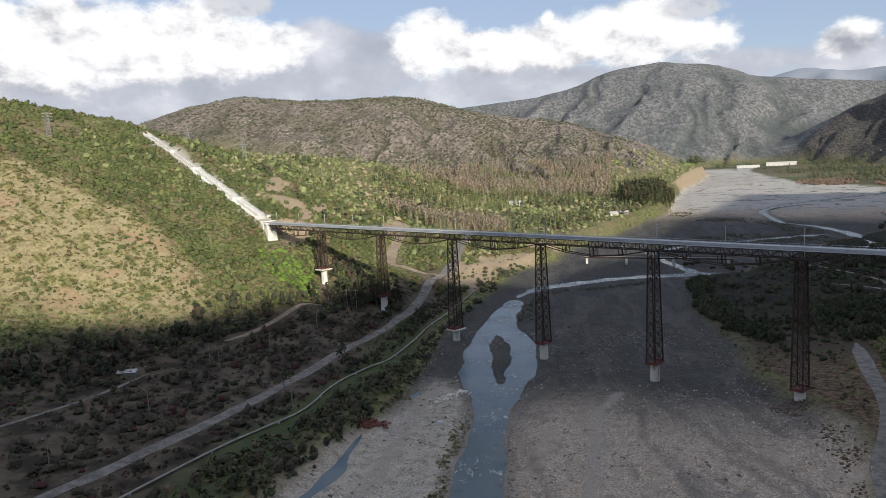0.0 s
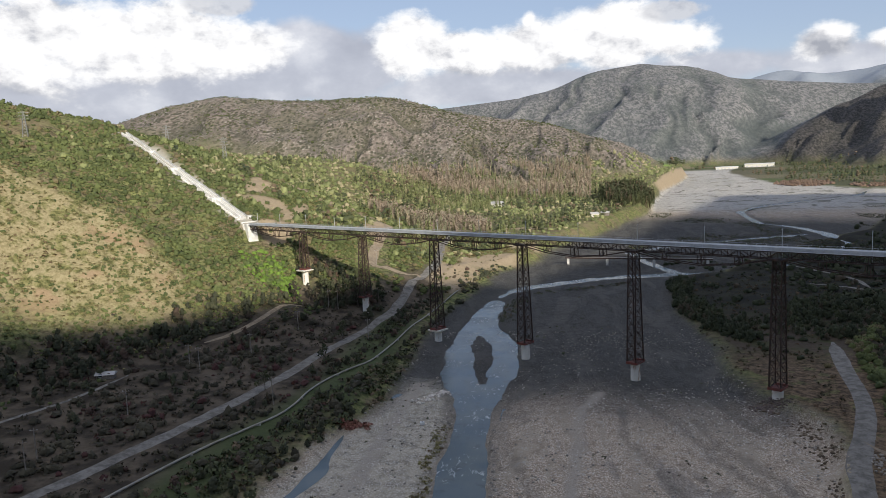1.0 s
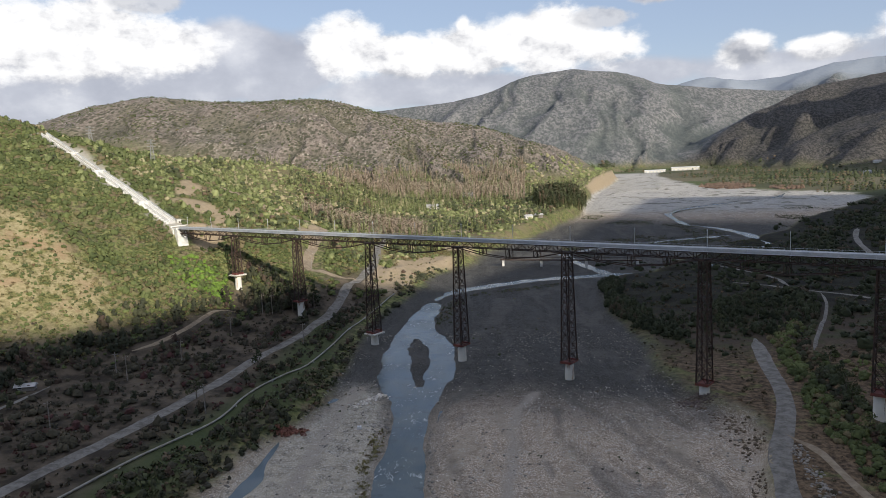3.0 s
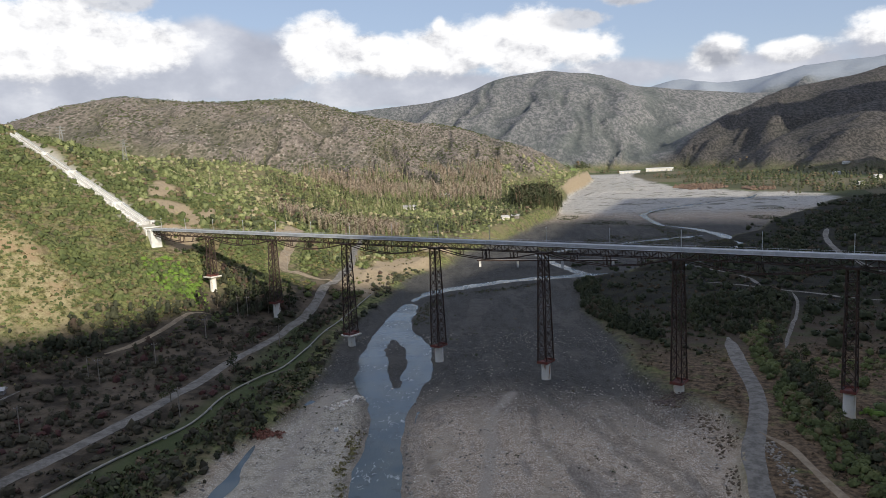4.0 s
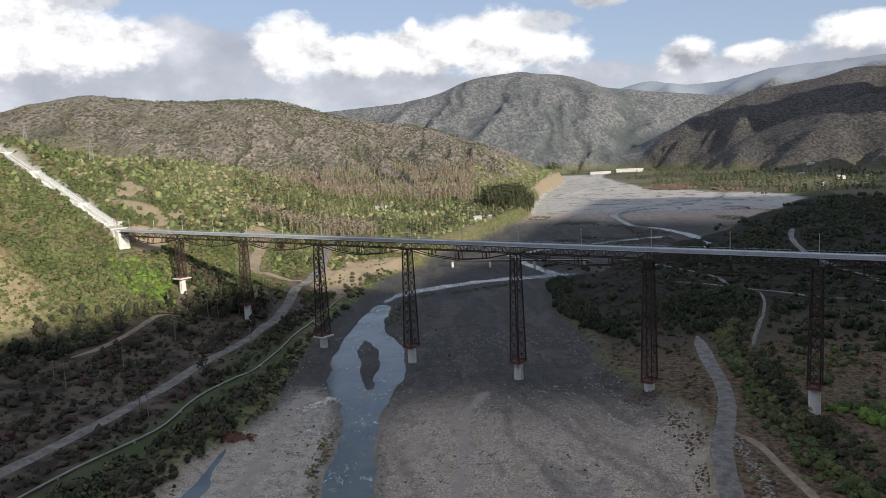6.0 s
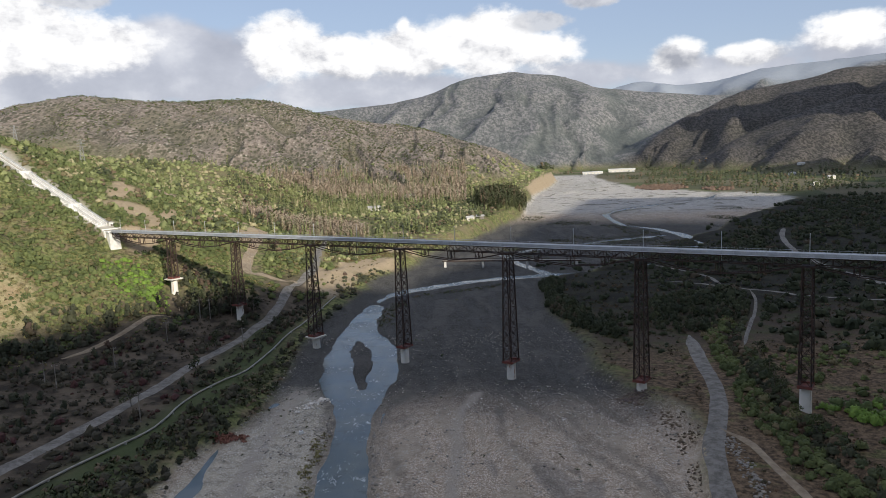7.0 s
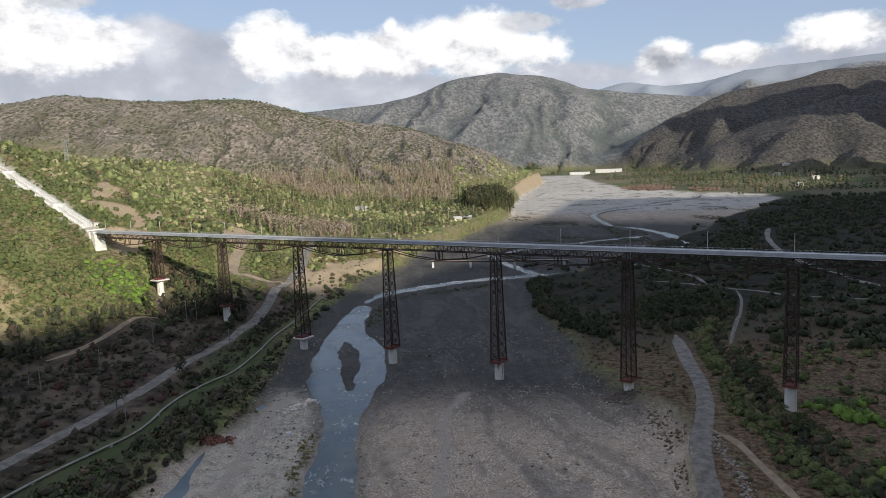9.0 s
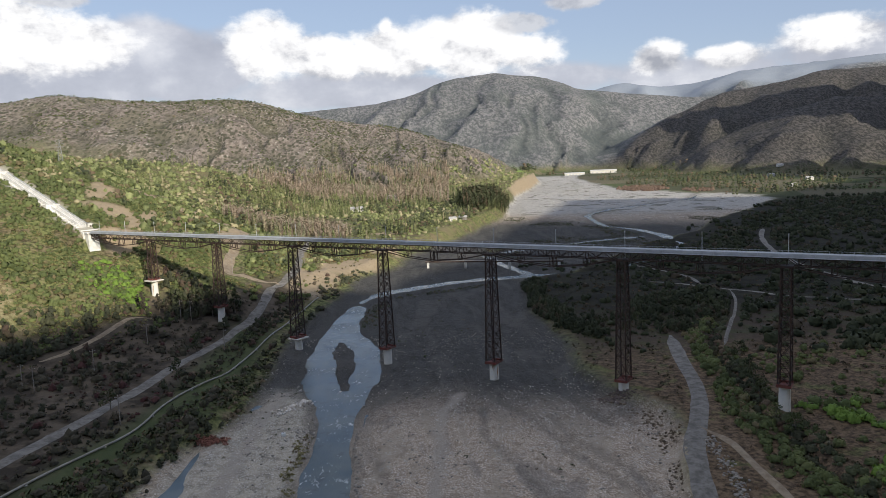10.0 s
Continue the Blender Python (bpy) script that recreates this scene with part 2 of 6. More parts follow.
BARE_SPOTS = [(-169, 515, 32, 13, 20), (-176, 437, 20, 12, 0), (-190, 548, 16, 6, 10), (-60, 440, 15, 26, 0), (-50, 480, 12, 20, -20), (-62, 405, 10, 18, 0), (-153, 408, 18, 11, 30),
              (-330, 330, 30, 12, 20), (-196, 470, 7, 24, 12), (-160, 440, 6, 26, 0), (-38, 500, 12, 20, -25), (-24, 550, 12, 16, -30), (-74, 680, 9, 26, -10), (-66, 655, 10, 26, 0), (-120, 500, 7, 40, 0), (-20, 640, 20, 9, 30)]


def above_dry(X, Y):
    """Metres uphill of the dry grass slope's upper edge."""
    return Y - np.interp(X, [-420, -249, -206, -197, -184, -173, -158, -120], [300, 327, 338, 331, 326, 321, 305, 290]) + 9 * fbm(X, Y, 26, 3, 2)


def bare_at(X, Y):
    """How far a spot is bare earth."""
    bare, edge = np.zeros(np.shape(X)), 0.35 * fbm(X, Y, 12, 3, 4)
    for x, y, a, b, turn in BARE_SPOTS:
        c, s = math.cos(math.radians(turn)), math.sin(math.radians(turn))
        u, v = ((X - x) * c + (Y - y) * s) / a, ((Y - y) * c - (X - x) * s) / b
        bare = np.maximum(bare, smooth(1.15, 0.75, np.hypot(u, v) + edge))
    return bare


def line_width(line, along):
    w = np.array([p[2] for p in line])
    return np.interp(along, np.arange(len(line)), w)


def floor_z(x, y):
    return 0.008 * np.clip(y - 330, 0, None)


def raise_ridge(x, y, z, line, slope, rnd, rough, gap):
    """The land with one crest line and its flanks laid over it."""
    roof, d = np.full(x.shape, -1e9), np.full(x.shape, 1e9)
    for p, q in zip(line[:-1], line[1:]):
        vx, vy = q[0] - p[0], q[1] - p[1]
        s = np.clip(((x - p[0]) * vx + (y - p[1]) * vy) / (vx * vx + vy * vy), 0, 1)
        di = np.hypot(x - p[0] - s * vx, y - p[1] - s * vy)
        roof = np.maximum(roof, p[2] + (q[2] - p[2]) * s - slope * (np.sqrt(di * di + rnd * rnd) - rnd))
        d = np.minimum(d, di)
    tx, ty = line[-1][0] - line[0][0], line[-1][1] - line[0][1]
    tl = math.hypot(tx, ty)
    at = (x * tx + y * ty) / tl + 0.3 * gap * fbm(x, y, gap * 1.5, 3, 4)
    out = (y * tx - x * ty) / tl
    bent = at + 0.25 * gap * fbm(x, y, gap * 0.6, 2, 1)
    spurs = 0.5 * np.abs(vnoise(at / gap, out / (gap * 5), 2) * 2 - 1) + 0.3 * np.abs(vnoise(bent / gap * 2.6 + 7, out / (gap * 2.0), 5) * 2 - 1) + 0.2 * np.abs(vnoise(bent / gap * 6.1 + 3, out / gap, 0) * 2 - 1)
    reach = np.minimum(d, gap * 1.6)
    hz = roof - rough * reach * (spurs - 0.35) + 0.10 * rough * reach * fbm(x, y, gap * 0.5, 4, 3) + 0.012 * gap * fbm(x, y, gap * 0.22, 4, 6) * smooth(0, gap * 0.3, d)
    k = 6.0
    return np.maximum(z, hz) + np.maximum(k - np.abs(z - hz), 0) ** 2 / (4 * k)


def height(x, y):
    x, y = np.asarray(x, float), np.asarray(y, float)
    z = floor_z(x, y) + 0.5 * fbm(x, y, 30, 4, 1) + 0.25 * fbm(x, y, 7, 3, 2)
    # bench on the left of the river
    bank_x = np.interp(y, [p[1] for p in BANK], [p[0] for p in BANK]) + np.clip(y / 75, 3, 25) * (1 - 0.85 * smooth(1050, 1200, y)) * fbm(x, y, 45, 3, 3)
    off = bank_x - x
    rise = np.interp(y, [150, 300, 420, 600, 1200, 1500, 1900, 3000], [3, 3, 7, 13, 17, 27, 22, 10])
    bench = rise * smooth(-4, 14, off) + np.clip(off - 20, 0, None) * np.interp(y, [0, 300, 500, 900, 2000], [0.05, 0.05, 0.06, 0.05, 0.03])
    z = z + bench + smooth(0, 40, off) * 1.2 * fbm(x, y, 60, 4, 4)
    # right bank: low terrace
    edge = x - np.interp(y, [p[1] for p in GRAVEL_EDGE], [p[0] for p in GRAVEL_EDGE]) + np.clip(y / 30, 5, 45) * fbm(x, y, 30 + y * 0.05, 3, 6)
    z = z + np.interp(y, [150, 180, 240, 300, 400], [2.6, 3.0, 2.8, 2.0, 1.6]) * smooth(-2.0, np.interp(y, [240, 320], [2.2, 8]), edge) + 0.8 * smooth(0, 20, edge) * fbm(x, y, 26, 4, 3)
    z = z + 0.5 * smooth(-4, -20, edge) * fbm(x * 1.0, y * 0.3, 11, 3, 5)
    for line in OLD_CHANNELS:
        z = z - 0.35 * smooth(3.0, 0.6, seg_near(x, y, line)[0] + 0.8 * fbm(x, y, 7, 2, 3))
    # rivers
    for line, depth in ((RIVER, 2.2), (SIDE_RIVER, 1.0), (CREEK, 1.5)):
        d, along = seg_near(x, y, line)
        w = line_width(line, along) * (1 + 0.25 * fbm(x, y, 14, 3, 5))
        z = z - depth * smooth(w + 3.5, w - 2.5, d) 
    d, along = seg_near(x, y, ISLAND)
    z = z + 2.1 * smooth(line_width(ISLAND, along) + 1.5, line_width(ISLAND, along) - 2, d + 1.0 * fbm(x, y, 6, 2, 6))
    d, _ = seg_near(x, y, DITCH)
    z = z - 1.6 * smooth(3.0, 0.8, d) + 0.9 * smooth(7, 4.5, d) * smooth(2.5, 4.5, d)
    low_land = z.copy()
    # hills: the highest of the roofs over all crest segments, with spurs and gullies running down from the crests
    shape, x, y, z = z.shape, x.ravel(), y.ravel(), z.ravel()
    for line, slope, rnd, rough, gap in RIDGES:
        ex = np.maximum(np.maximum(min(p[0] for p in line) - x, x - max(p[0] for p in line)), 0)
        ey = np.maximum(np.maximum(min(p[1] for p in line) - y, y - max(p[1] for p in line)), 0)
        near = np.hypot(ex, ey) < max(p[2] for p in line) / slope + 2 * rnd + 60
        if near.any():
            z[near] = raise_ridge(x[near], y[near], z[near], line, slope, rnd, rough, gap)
    x, y, z = x.reshape(shape), y.reshape(shape), z.reshape(shape)
    # the hills end short of the river plain
    z = np.where(x < 620, np.minimum(z, low_land + 3 + 0.8 * np.clip(off - 50, 0, None) + 400 * (1 - smooth(1130, 1230, y) * smooth(2500, 2300, y))), z)
    z = z - 10 * smooth(34, 6, np.hypot(x + 128, (y - 361) * 0.8))       # hollow round the last tower's foot
    # the chute's cutting
    d, along = seg_near(x, y, CHUTE_LINE)
    cut = 47.4 + 0.39 * 160 * along
    z = np.where(d < 14, z + (np.minimum(z, cut) - z) * smooth(9, 5, d), z)
    ahead = (x + 170.2) * 0.82 - (y - 394.8) * 0.574
    return z - 9 * smooth(-6, 1, ahead) * smooth(20, 9, np.hypot(x + 165, y - 390))      # the slope falls away before the bridge's end


def grown(start, stop, step, rate):
    out, v = [start], start
    while abs(v) < abs(stop):
        step *= 1 + rate
        v += step if stop > start else -step
        out.append(v)
    return out


def grid_axes():
    xs = np.arange(-200, 170, 1.6)
    xs = np.r_[grown(xs[0], -4600, 1.6, 0.03)[:0:-1], xs, grown(xs[-1], 4900, 1.6, 0.03)[1:]]
    ys = np.r_[np.arange(130, 330, 1.6), np.arange(330, 540, 2.4)]
    ys = np.r_[grown(ys[0], -1400, 1.6, 0.05)[:0:-1], ys, np.array(grown(ys[-1], 4900, 2.4, 0.0135))[1:]]
    return xs, ys


def build_ground(mat):
    xs, ys = grid_axes()
    X, Y = np.meshgrid(xs, ys)
    Z = height(X, Y)
    nx, ny = len(xs), len(ys)
    idx = np.arange(nx * ny).reshape(ny, nx)
    quads = np.stack([idx[:-1, :-1], idx[:-1, 1:], idx[1:, 1:], idx[1:, :-1]], -1).reshape(-1, 4)
    me = bpy.data.meshes.new("ground")
    me.vertices.add(nx * ny)
    me.vertices.foreach_set("co", np.stack([X, Y, Z], -1).ravel())
    me.loops.add(quads.size)
    me.loops.foreach_set("vertex_index", quads.ravel())
    me.polygons.add(len(quads))
    me.polygons.foreach_set("loop_start", np.arange(0, quads.size, 4))
    me.polygons.foreach_set("use_smooth", np.ones(len(quads), bool))
    for name, w in zones(X, Y, Z).items():
        me.attributes.new(name, "FLOAT", "POINT").data.foreach_set("value", w.ravel().astype(np.float32))
    me.update()
    me.validate()
    me.materials.append(mat)
    return tagged(new("ground", me), "river valley of grey gravel, dry grass slopes and scrub hills", "ground", kind="structure")


def zones(X, Y, Z):
    """How far each spot is riverbed gravel, dry grass slope, bare earth, far hill and so on, or takes a painted tone
    for sun, shade or haze.
    """
    bank_x = np.interp(Y, [p[1] for p in BANK], [p[0] for p in BANK]) + np.clip(Y / 75, 3, 25) * (1 - 0.85 * smooth(1050, 1200, Y)) * fbm(X, Y, 45, 3, 3)
    edge = X - np.interp(Y, [p[1] for p in GRAVEL_EDGE], [p[0] for p in GRAVEL_EDGE]) + np.clip(Y / 30, 5, 45) * fbm(X, Y, 30 + Y * 0.05, 3, 6)
    low = Z - floor_z(X, Y)
    gravel = smooth(6, -2, bank_x - X) * smooth(6, -2, edge) * smooth(5.5, 2.5, low) * smooth(2280, 2150, Y)
    d_spur, _ = seg_near(X, Y, SPUR)
    dry = smooth(6, -8, above_dry(X, Y)) * smooth(100, 70, d_spur) * smooth(12, 30, low + 8 * fbm(X, Y, 22, 3, 6))
    far = smooth(900, 1150, Y + 0.2 * X) * smooth(22, 50, low + 22 * smooth(450, 600, X))
    mount = smooth(2420, 2560, Y - 0.55 * np.clip(X - 500, 0, None)) * smooth(8, 30, low)
    bare = bare_at(X, Y)
    bluff = smooth(1220, 1290, Y) * smooth(-7, -1, bank_x - X) * smooth(17, 11, bank_x - X) * smooth(2050, 1900, Y)
    bare = np.maximum(bare, bluff)
    # near and upstream gravel made paler, standing in for sunlight on it
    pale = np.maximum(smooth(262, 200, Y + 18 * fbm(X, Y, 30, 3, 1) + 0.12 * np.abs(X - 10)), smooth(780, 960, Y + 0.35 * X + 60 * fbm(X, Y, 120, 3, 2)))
    bar = smooth(2, -6, bank_x - X) * smooth(2, -5, X - np.interp(Y, [150, 200, 245, 262], [-30, -31, -36, -44])) * smooth(264, 240, Y)
    plain_floor = smooth(9, 5, low) * smooth(1050, 1200, Y + 0.2 * X) * smooth(3500, 3300, Y)
    green_field = smooth(1.15, 0.85, np.maximum(np.abs(X - 265 - 0.09 * (Y - 2600)) / 120, np.abs(Y - 2560) / 480))
    # hollows get darker colour, standing for growth, so gullies show under flat frontal light
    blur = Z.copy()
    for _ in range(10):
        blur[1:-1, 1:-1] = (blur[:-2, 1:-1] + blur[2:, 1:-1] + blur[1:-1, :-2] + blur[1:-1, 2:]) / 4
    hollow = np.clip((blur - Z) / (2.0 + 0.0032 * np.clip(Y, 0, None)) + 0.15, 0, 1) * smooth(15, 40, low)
    meadow = smooth(2, 14, bank_x - X) * smooth(34, 22, bank_x - X) * smooth(360, 320, Y)
    sand = np.maximum(smooth(2.6, 1.0, seg_near(X, Y, SAND_TRACK)[0] + 0.7 * fbm(X, Y, 8, 3, 2)), smooth(3.4, 1.4, seg_near(X, Y, BAR_TRACK)[0] + 0.9 * fbm(X, Y, 8, 3, 2)))
    wet = np.max([smooth(2.6, 0.8, seg_near(X, Y, line)[0] + 0.9 * fbm(X, Y, 7, 2, 3)) for line in OLD_CHANNELS], axis=0)
    d, along = seg_near(X, Y, RIVER)
    wet = np.maximum(0.8 * wet, smooth(6.5, 1.5, d - line_width(RIVER, along) - 1.0 + 1.5 * fbm(X, Y, 9, 3, 4)))
    d, along = seg_near(X, Y, ISLAND)
    wet = wet * smooth(-2.5, 1.0, d - line_width(ISLAND, along))
    terrace = smooth(0, 8, edge) * smooth(9, 5, low) * smooth(1100, 800, Y)
    flat_shade = smooth(4, 14, bank_x - X) * smooth(24, 12, low) * smooth(470, 400, Y)
    spoil = smooth(9, 5, seg_near(X, Y, CHUTE_LINE)[0] + 2.5 * fbm(X, Y, 10, 3, 5)) * smooth(0.01, 0.06, seg_near(X, Y, CHUTE_LINE)[1])
    return {"upper": smooth(860, 980, Y + 0.1 * X + 40 * fbm(X, Y, 120, 3, 2)), "hollow": hollow, "bar": bar, "plain": plain_floor, "crop": green_field, "field": smooth(300, 255, Y), "east_shade": smooth(560, 700, X) * smooth(3300, 3000, Y), "sand": sand, "wet": wet, "terrace": terrace, "flat_shade": flat_shade, "spoil": spoil, "high": smooth(4000, 4200, Y + 0.35 * np.clip(X - 1200, 0, None)) * smooth(150, 250, Z), "terrace_shade": smooth(2, 12, edge) * smooth(14, 8, low) * smooth(300, 380, Y), "gravel": gravel, "dry": dry, "far": far, "mount": mount, "bare": bare, "pale": pale, "meadow": meadow}


# ---- materials ----
def material(name, rough=0.8, metal=0.0):
    mat = bpy.data.materials.new(name)
    mat.use_nodes = True
    N = Nodes(mat.node_tree)
    b = N.n("ShaderNodeBsdfPrincipled")
    out = N.n("ShaderNodeOutputMaterial")
    N.put(out.inputs[0], b.outputs[0])
    N.put(b.inputs["Roughness"], rough)
    N.put(b.inputs["Metallic"], metal)
    pos = N.n("ShaderNodeNewGeometry").outputs["Position"]
    return mat, N, b, pos


def bump(N, b, h, dist, strength=1.0):
    node = N.n("ShaderNodeBump")
    N.put(node.inputs["Height"], h)
    N.put(node.inputs["Distance"], dist)
    N.put(node.inputs["Strength"], strength)
    N.put(b.inputs["Normal"], node.outputs[0])


def ground_material():
    mat, N, b, pos = material("land", 0.95)
    big, mid, fine = N.noise(pos, 0.02, 4), N.noise(pos, 0.11, 5, 0.6), N.noise(pos, 0.9, 6, 0.7)
    sep = N.n("ShaderNodeSeparateXYZ")
    N.put(sep.inputs[0], pos)
    flow = N.n("ShaderNodeCombineXYZ")
    N.put(flow.inputs[0], sep.outputs[0])
    N.put(flow.inputs[1], N.m("MULTIPLY", sep.outputs[1], 0.28))
    bars = N.noise(flow.outputs[0], 0.075, 5, 0.6, dist=0.6)
    # river gravel: sand bars, cobbles, single pale stones; its dark base stands in for shade
    stone, cobble = N.voro(pos, 3.8, "Color"), N.voro(pos, 1.9, "Color")
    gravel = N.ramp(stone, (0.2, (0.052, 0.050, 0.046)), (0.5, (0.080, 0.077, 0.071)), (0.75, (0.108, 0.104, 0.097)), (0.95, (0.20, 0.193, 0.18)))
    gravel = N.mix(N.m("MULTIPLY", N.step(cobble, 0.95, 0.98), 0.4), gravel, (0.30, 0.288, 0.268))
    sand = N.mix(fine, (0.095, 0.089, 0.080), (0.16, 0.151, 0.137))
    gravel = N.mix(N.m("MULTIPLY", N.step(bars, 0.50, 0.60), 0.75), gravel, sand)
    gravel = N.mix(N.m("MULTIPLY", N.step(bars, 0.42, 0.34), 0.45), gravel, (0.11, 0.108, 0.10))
    # lighter, warmer copy of the gravel, painted as if sunlit
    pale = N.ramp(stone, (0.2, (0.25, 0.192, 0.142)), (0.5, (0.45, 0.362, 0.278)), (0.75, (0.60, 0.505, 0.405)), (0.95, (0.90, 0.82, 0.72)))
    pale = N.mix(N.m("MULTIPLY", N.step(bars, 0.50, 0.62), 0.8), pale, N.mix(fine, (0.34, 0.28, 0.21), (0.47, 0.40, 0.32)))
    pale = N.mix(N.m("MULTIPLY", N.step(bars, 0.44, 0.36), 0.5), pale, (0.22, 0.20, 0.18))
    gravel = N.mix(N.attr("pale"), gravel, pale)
    drift = N.noise(pos, 0.28, 6, 0.65)
    gravel = N.mix(N.m("MULTIPLY", N.step(drift, 0.50, 0.36), 0.55), gravel, N.mix(1.0, gravel, (0.62, 0.61, 0.60), "MULTIPLY"))
    gravel = N.mix(N.m("MULTIPLY", N.m("MULTIPLY", N.step(drift, 0.52, 0.66), N.step(cobble, 0.62, 0.70)), N.m("ADD", 0.08, N.m("MULTIPLY", N.attr("pale"), 0.6))), gravel, (0.52, 0.49, 0.44))
    # the bar's pale silt, painted lighter to stand in for dappled sun
    sunlit_silt = N.mix(N.step(drift, 0.36, 0.60), (0.27, 0.242, 0.192), (0.47, 0.42, 0.335))
    sunlit_silt = N.mix(N.m("MULTIPLY", N.step(stone, 0.62, 0.75), 0.6), sunlit_silt, (0.74, 0.70, 0.62))
    sunlit_silt = N.mix(N.m("MULTIPLY", N.step(fine, 0.60, 0.68), 0.5), sunlit_silt, (0.20, 0.18, 0.14))
    gravel = N.mix(N.m("MULTIPLY", N.attr("bar"), 0.85), gravel, sunlit_silt)
    braid = N.noise(pos, 0.03, 7, 0.68, dist=0.8)
    # upstream bed painted lighter still, adding to the sunlight there
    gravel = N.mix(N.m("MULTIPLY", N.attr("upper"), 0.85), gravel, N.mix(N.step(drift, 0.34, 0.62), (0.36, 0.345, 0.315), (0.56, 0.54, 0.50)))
    gravel = N.mix(N.m("MULTIPLY", N.attr("upper"), N.m("MULTIPLY", N.step(braid, 0.55, 0.60), 0.75)), gravel, N.mix(fine, (0.07, 0.075, 0.05), (0.17, 0.16, 0.12)))
    gravel = N.mix(N.m("MULTIPLY", N.attr("sand"), 0.8), gravel, N.mix(fine, (0.33, 0.285, 0.235), (0.45, 0.40, 0.34)))
    gravel = N.mix(N.m("MULTIPLY", N.attr("wet"), 0.45), gravel, N.mix(fine, (0.07, 0.068, 0.06), (0.15, 0.145, 0.13)))
    leafy = N.noise(pos, 0.42, 7, 0.72)
    green = N.mix(N.step(leafy, 0.36, 0.62), (0.042, 0.052, 0.018), (0.22, 0.23, 0.09))
    soil = N.mix(N.step(leafy, 0.36, 0.64), (0.06, 0.052, 0.028), (0.24, 0.195, 0.115))
    scrub = N.mix(N.step(mid, 0.46, 0.60), green, soil)
    scrub = N.mix(N.m("MULTIPLY", N.step(big, 0.55, 0.68), 0.7), scrub, N.mix(fine, (0.15, 0.12, 0.07), (0.27, 0.22, 0.13)))
    drygrass = N.mix(N.step(N.m("ADD", N.m("MULTIPLY", leafy, 0.5), N.m("MULTIPLY", fine, 0.5)), 0.38, 0.60), (0.23, 0.192, 0.10), (0.37, 0.315, 0.18))
    dry = N.mix(N.step(N.noise(pos, 0.15, 6, 0.65), 0.47, 0.60), drygrass, N.mix(N.step(leafy, 0.36, 0.62), (0.06, 0.065, 0.022), (0.24, 0.225, 0.095)))
    dry = N.mix(N.m("MULTIPLY", N.step(N.noise(pos, 0.045, 4), 0.56, 0.66), 0.8), dry, N.mix(fine, (0.27, 0.18, 0.105), (0.38, 0.275, 0.175)))
    earth = N.mix(N.noise(pos, 0.35, 5), (0.25, 0.19, 0.12), (0.44, 0.355, 0.245))
    earth = N.mix(N.m("MULTIPLY", N.step(fine, 0.55, 0.68), 0.5), earth, (0.10, 0.08, 0.05))
    # far hills: stony ground dotted with shrubs
    rise = N.n("ShaderNodeCombineXYZ")
    for sock, v in zip(rise.inputs, (sep.outputs[0], N.m("MULTIPLY", sep.outputs[1], 0.33), sep.outputs[2])):
        N.put(sock, v)
    rise = rise.outputs[0]
    dots = N.noise(rise, 0.16, 6, 0.75)
    spots = N.voro(rise, 0.17, "Distance")
    patchy = N.noise(rise, 0.012, 5, 0.6)
    farc = N.mix(N.step(dots, 0.38, 0.64), (0.14, 0.115, 0.096), (0.31, 0.262, 0.218))
    farc = N.mix(N.m("MULTIPLY", N.step(patchy, 0.48, 0.62), 0.45), farc, (0.15, 0.14, 0.085))
    farc = N.mix(N.m("MULTIPLY", N.step(N.m("ADD", spots, N.m("MULTIPLY", N.m("SUBTRACT", N.noise(rise, 0.03, 3), 0.5), 0.9)), 0.50, 0.28), 0.85), farc, N.mix(fine, (0.045, 0.048, 0.03), (0.085, 0.085, 0.055)))
    farc = N.mix(N.m("MULTIPLY", N.step(N.voro(rise, 0.11, "Distance"), 0.22, 0.10), 0.7), farc, (0.46, 0.42, 0.36))
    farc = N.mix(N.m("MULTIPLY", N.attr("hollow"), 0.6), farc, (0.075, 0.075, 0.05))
    mdots = N.noise(rise, 0.075, 8, 0.8)
    mspots = N.voro(rise, 0.10, "Distance")
    mountc = N.mix(N.step(mdots, 0.43, 0.57), (0.10, 0.105, 0.105), (0.245, 0.235, 0.228))
    mountc = N.mix(N.m("MULTIPLY", N.step(mspots, 0.42, 0.22), 0.6), mountc, (0.085, 0.098, 0.09))
    mountc = N.mix(N.m("MULTIPLY", N.step(N.noise(rise, 0.005, 6, 0.65), 0.48, 0.60), 0.5), mountc, (0.10, 0.115, 0.105))
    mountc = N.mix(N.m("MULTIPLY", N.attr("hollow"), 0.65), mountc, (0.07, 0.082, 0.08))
    # brown soil of the left flats, painted darker to stand in for shade
    shaded_soil = N.mix(N.step(mid, 0.38, 0.62), (0.044, 0.036, 0.027), (0.125, 0.10, 0.073))
    scrub = N.mix(N.attr("flat_shade"), scrub, shaded_soil)
    # brown terrace earth, darkened to stand in for shade
    brown = N.mix(N.noise(pos, 0.3, 5), (0.045, 0.035, 0.027), (0.10, 0.078, 0.057))
    brown = N.mix(N.step(mid, 0.48, 0.60), brown, N.mix(fine, (0.038, 0.040, 0.022), (0.085, 0.085, 0.042)))
    # near terrace painted brighter and warmer, as if in sun
    clod = N.noise(pos, 0.6, 7, 0.72)
    brown = N.mix(N.attr("field"), brown, N.mix(N.step(clod, 0.36, 0.64), (0.05, 0.036, 0.024), (0.20, 0.14, 0.088)))
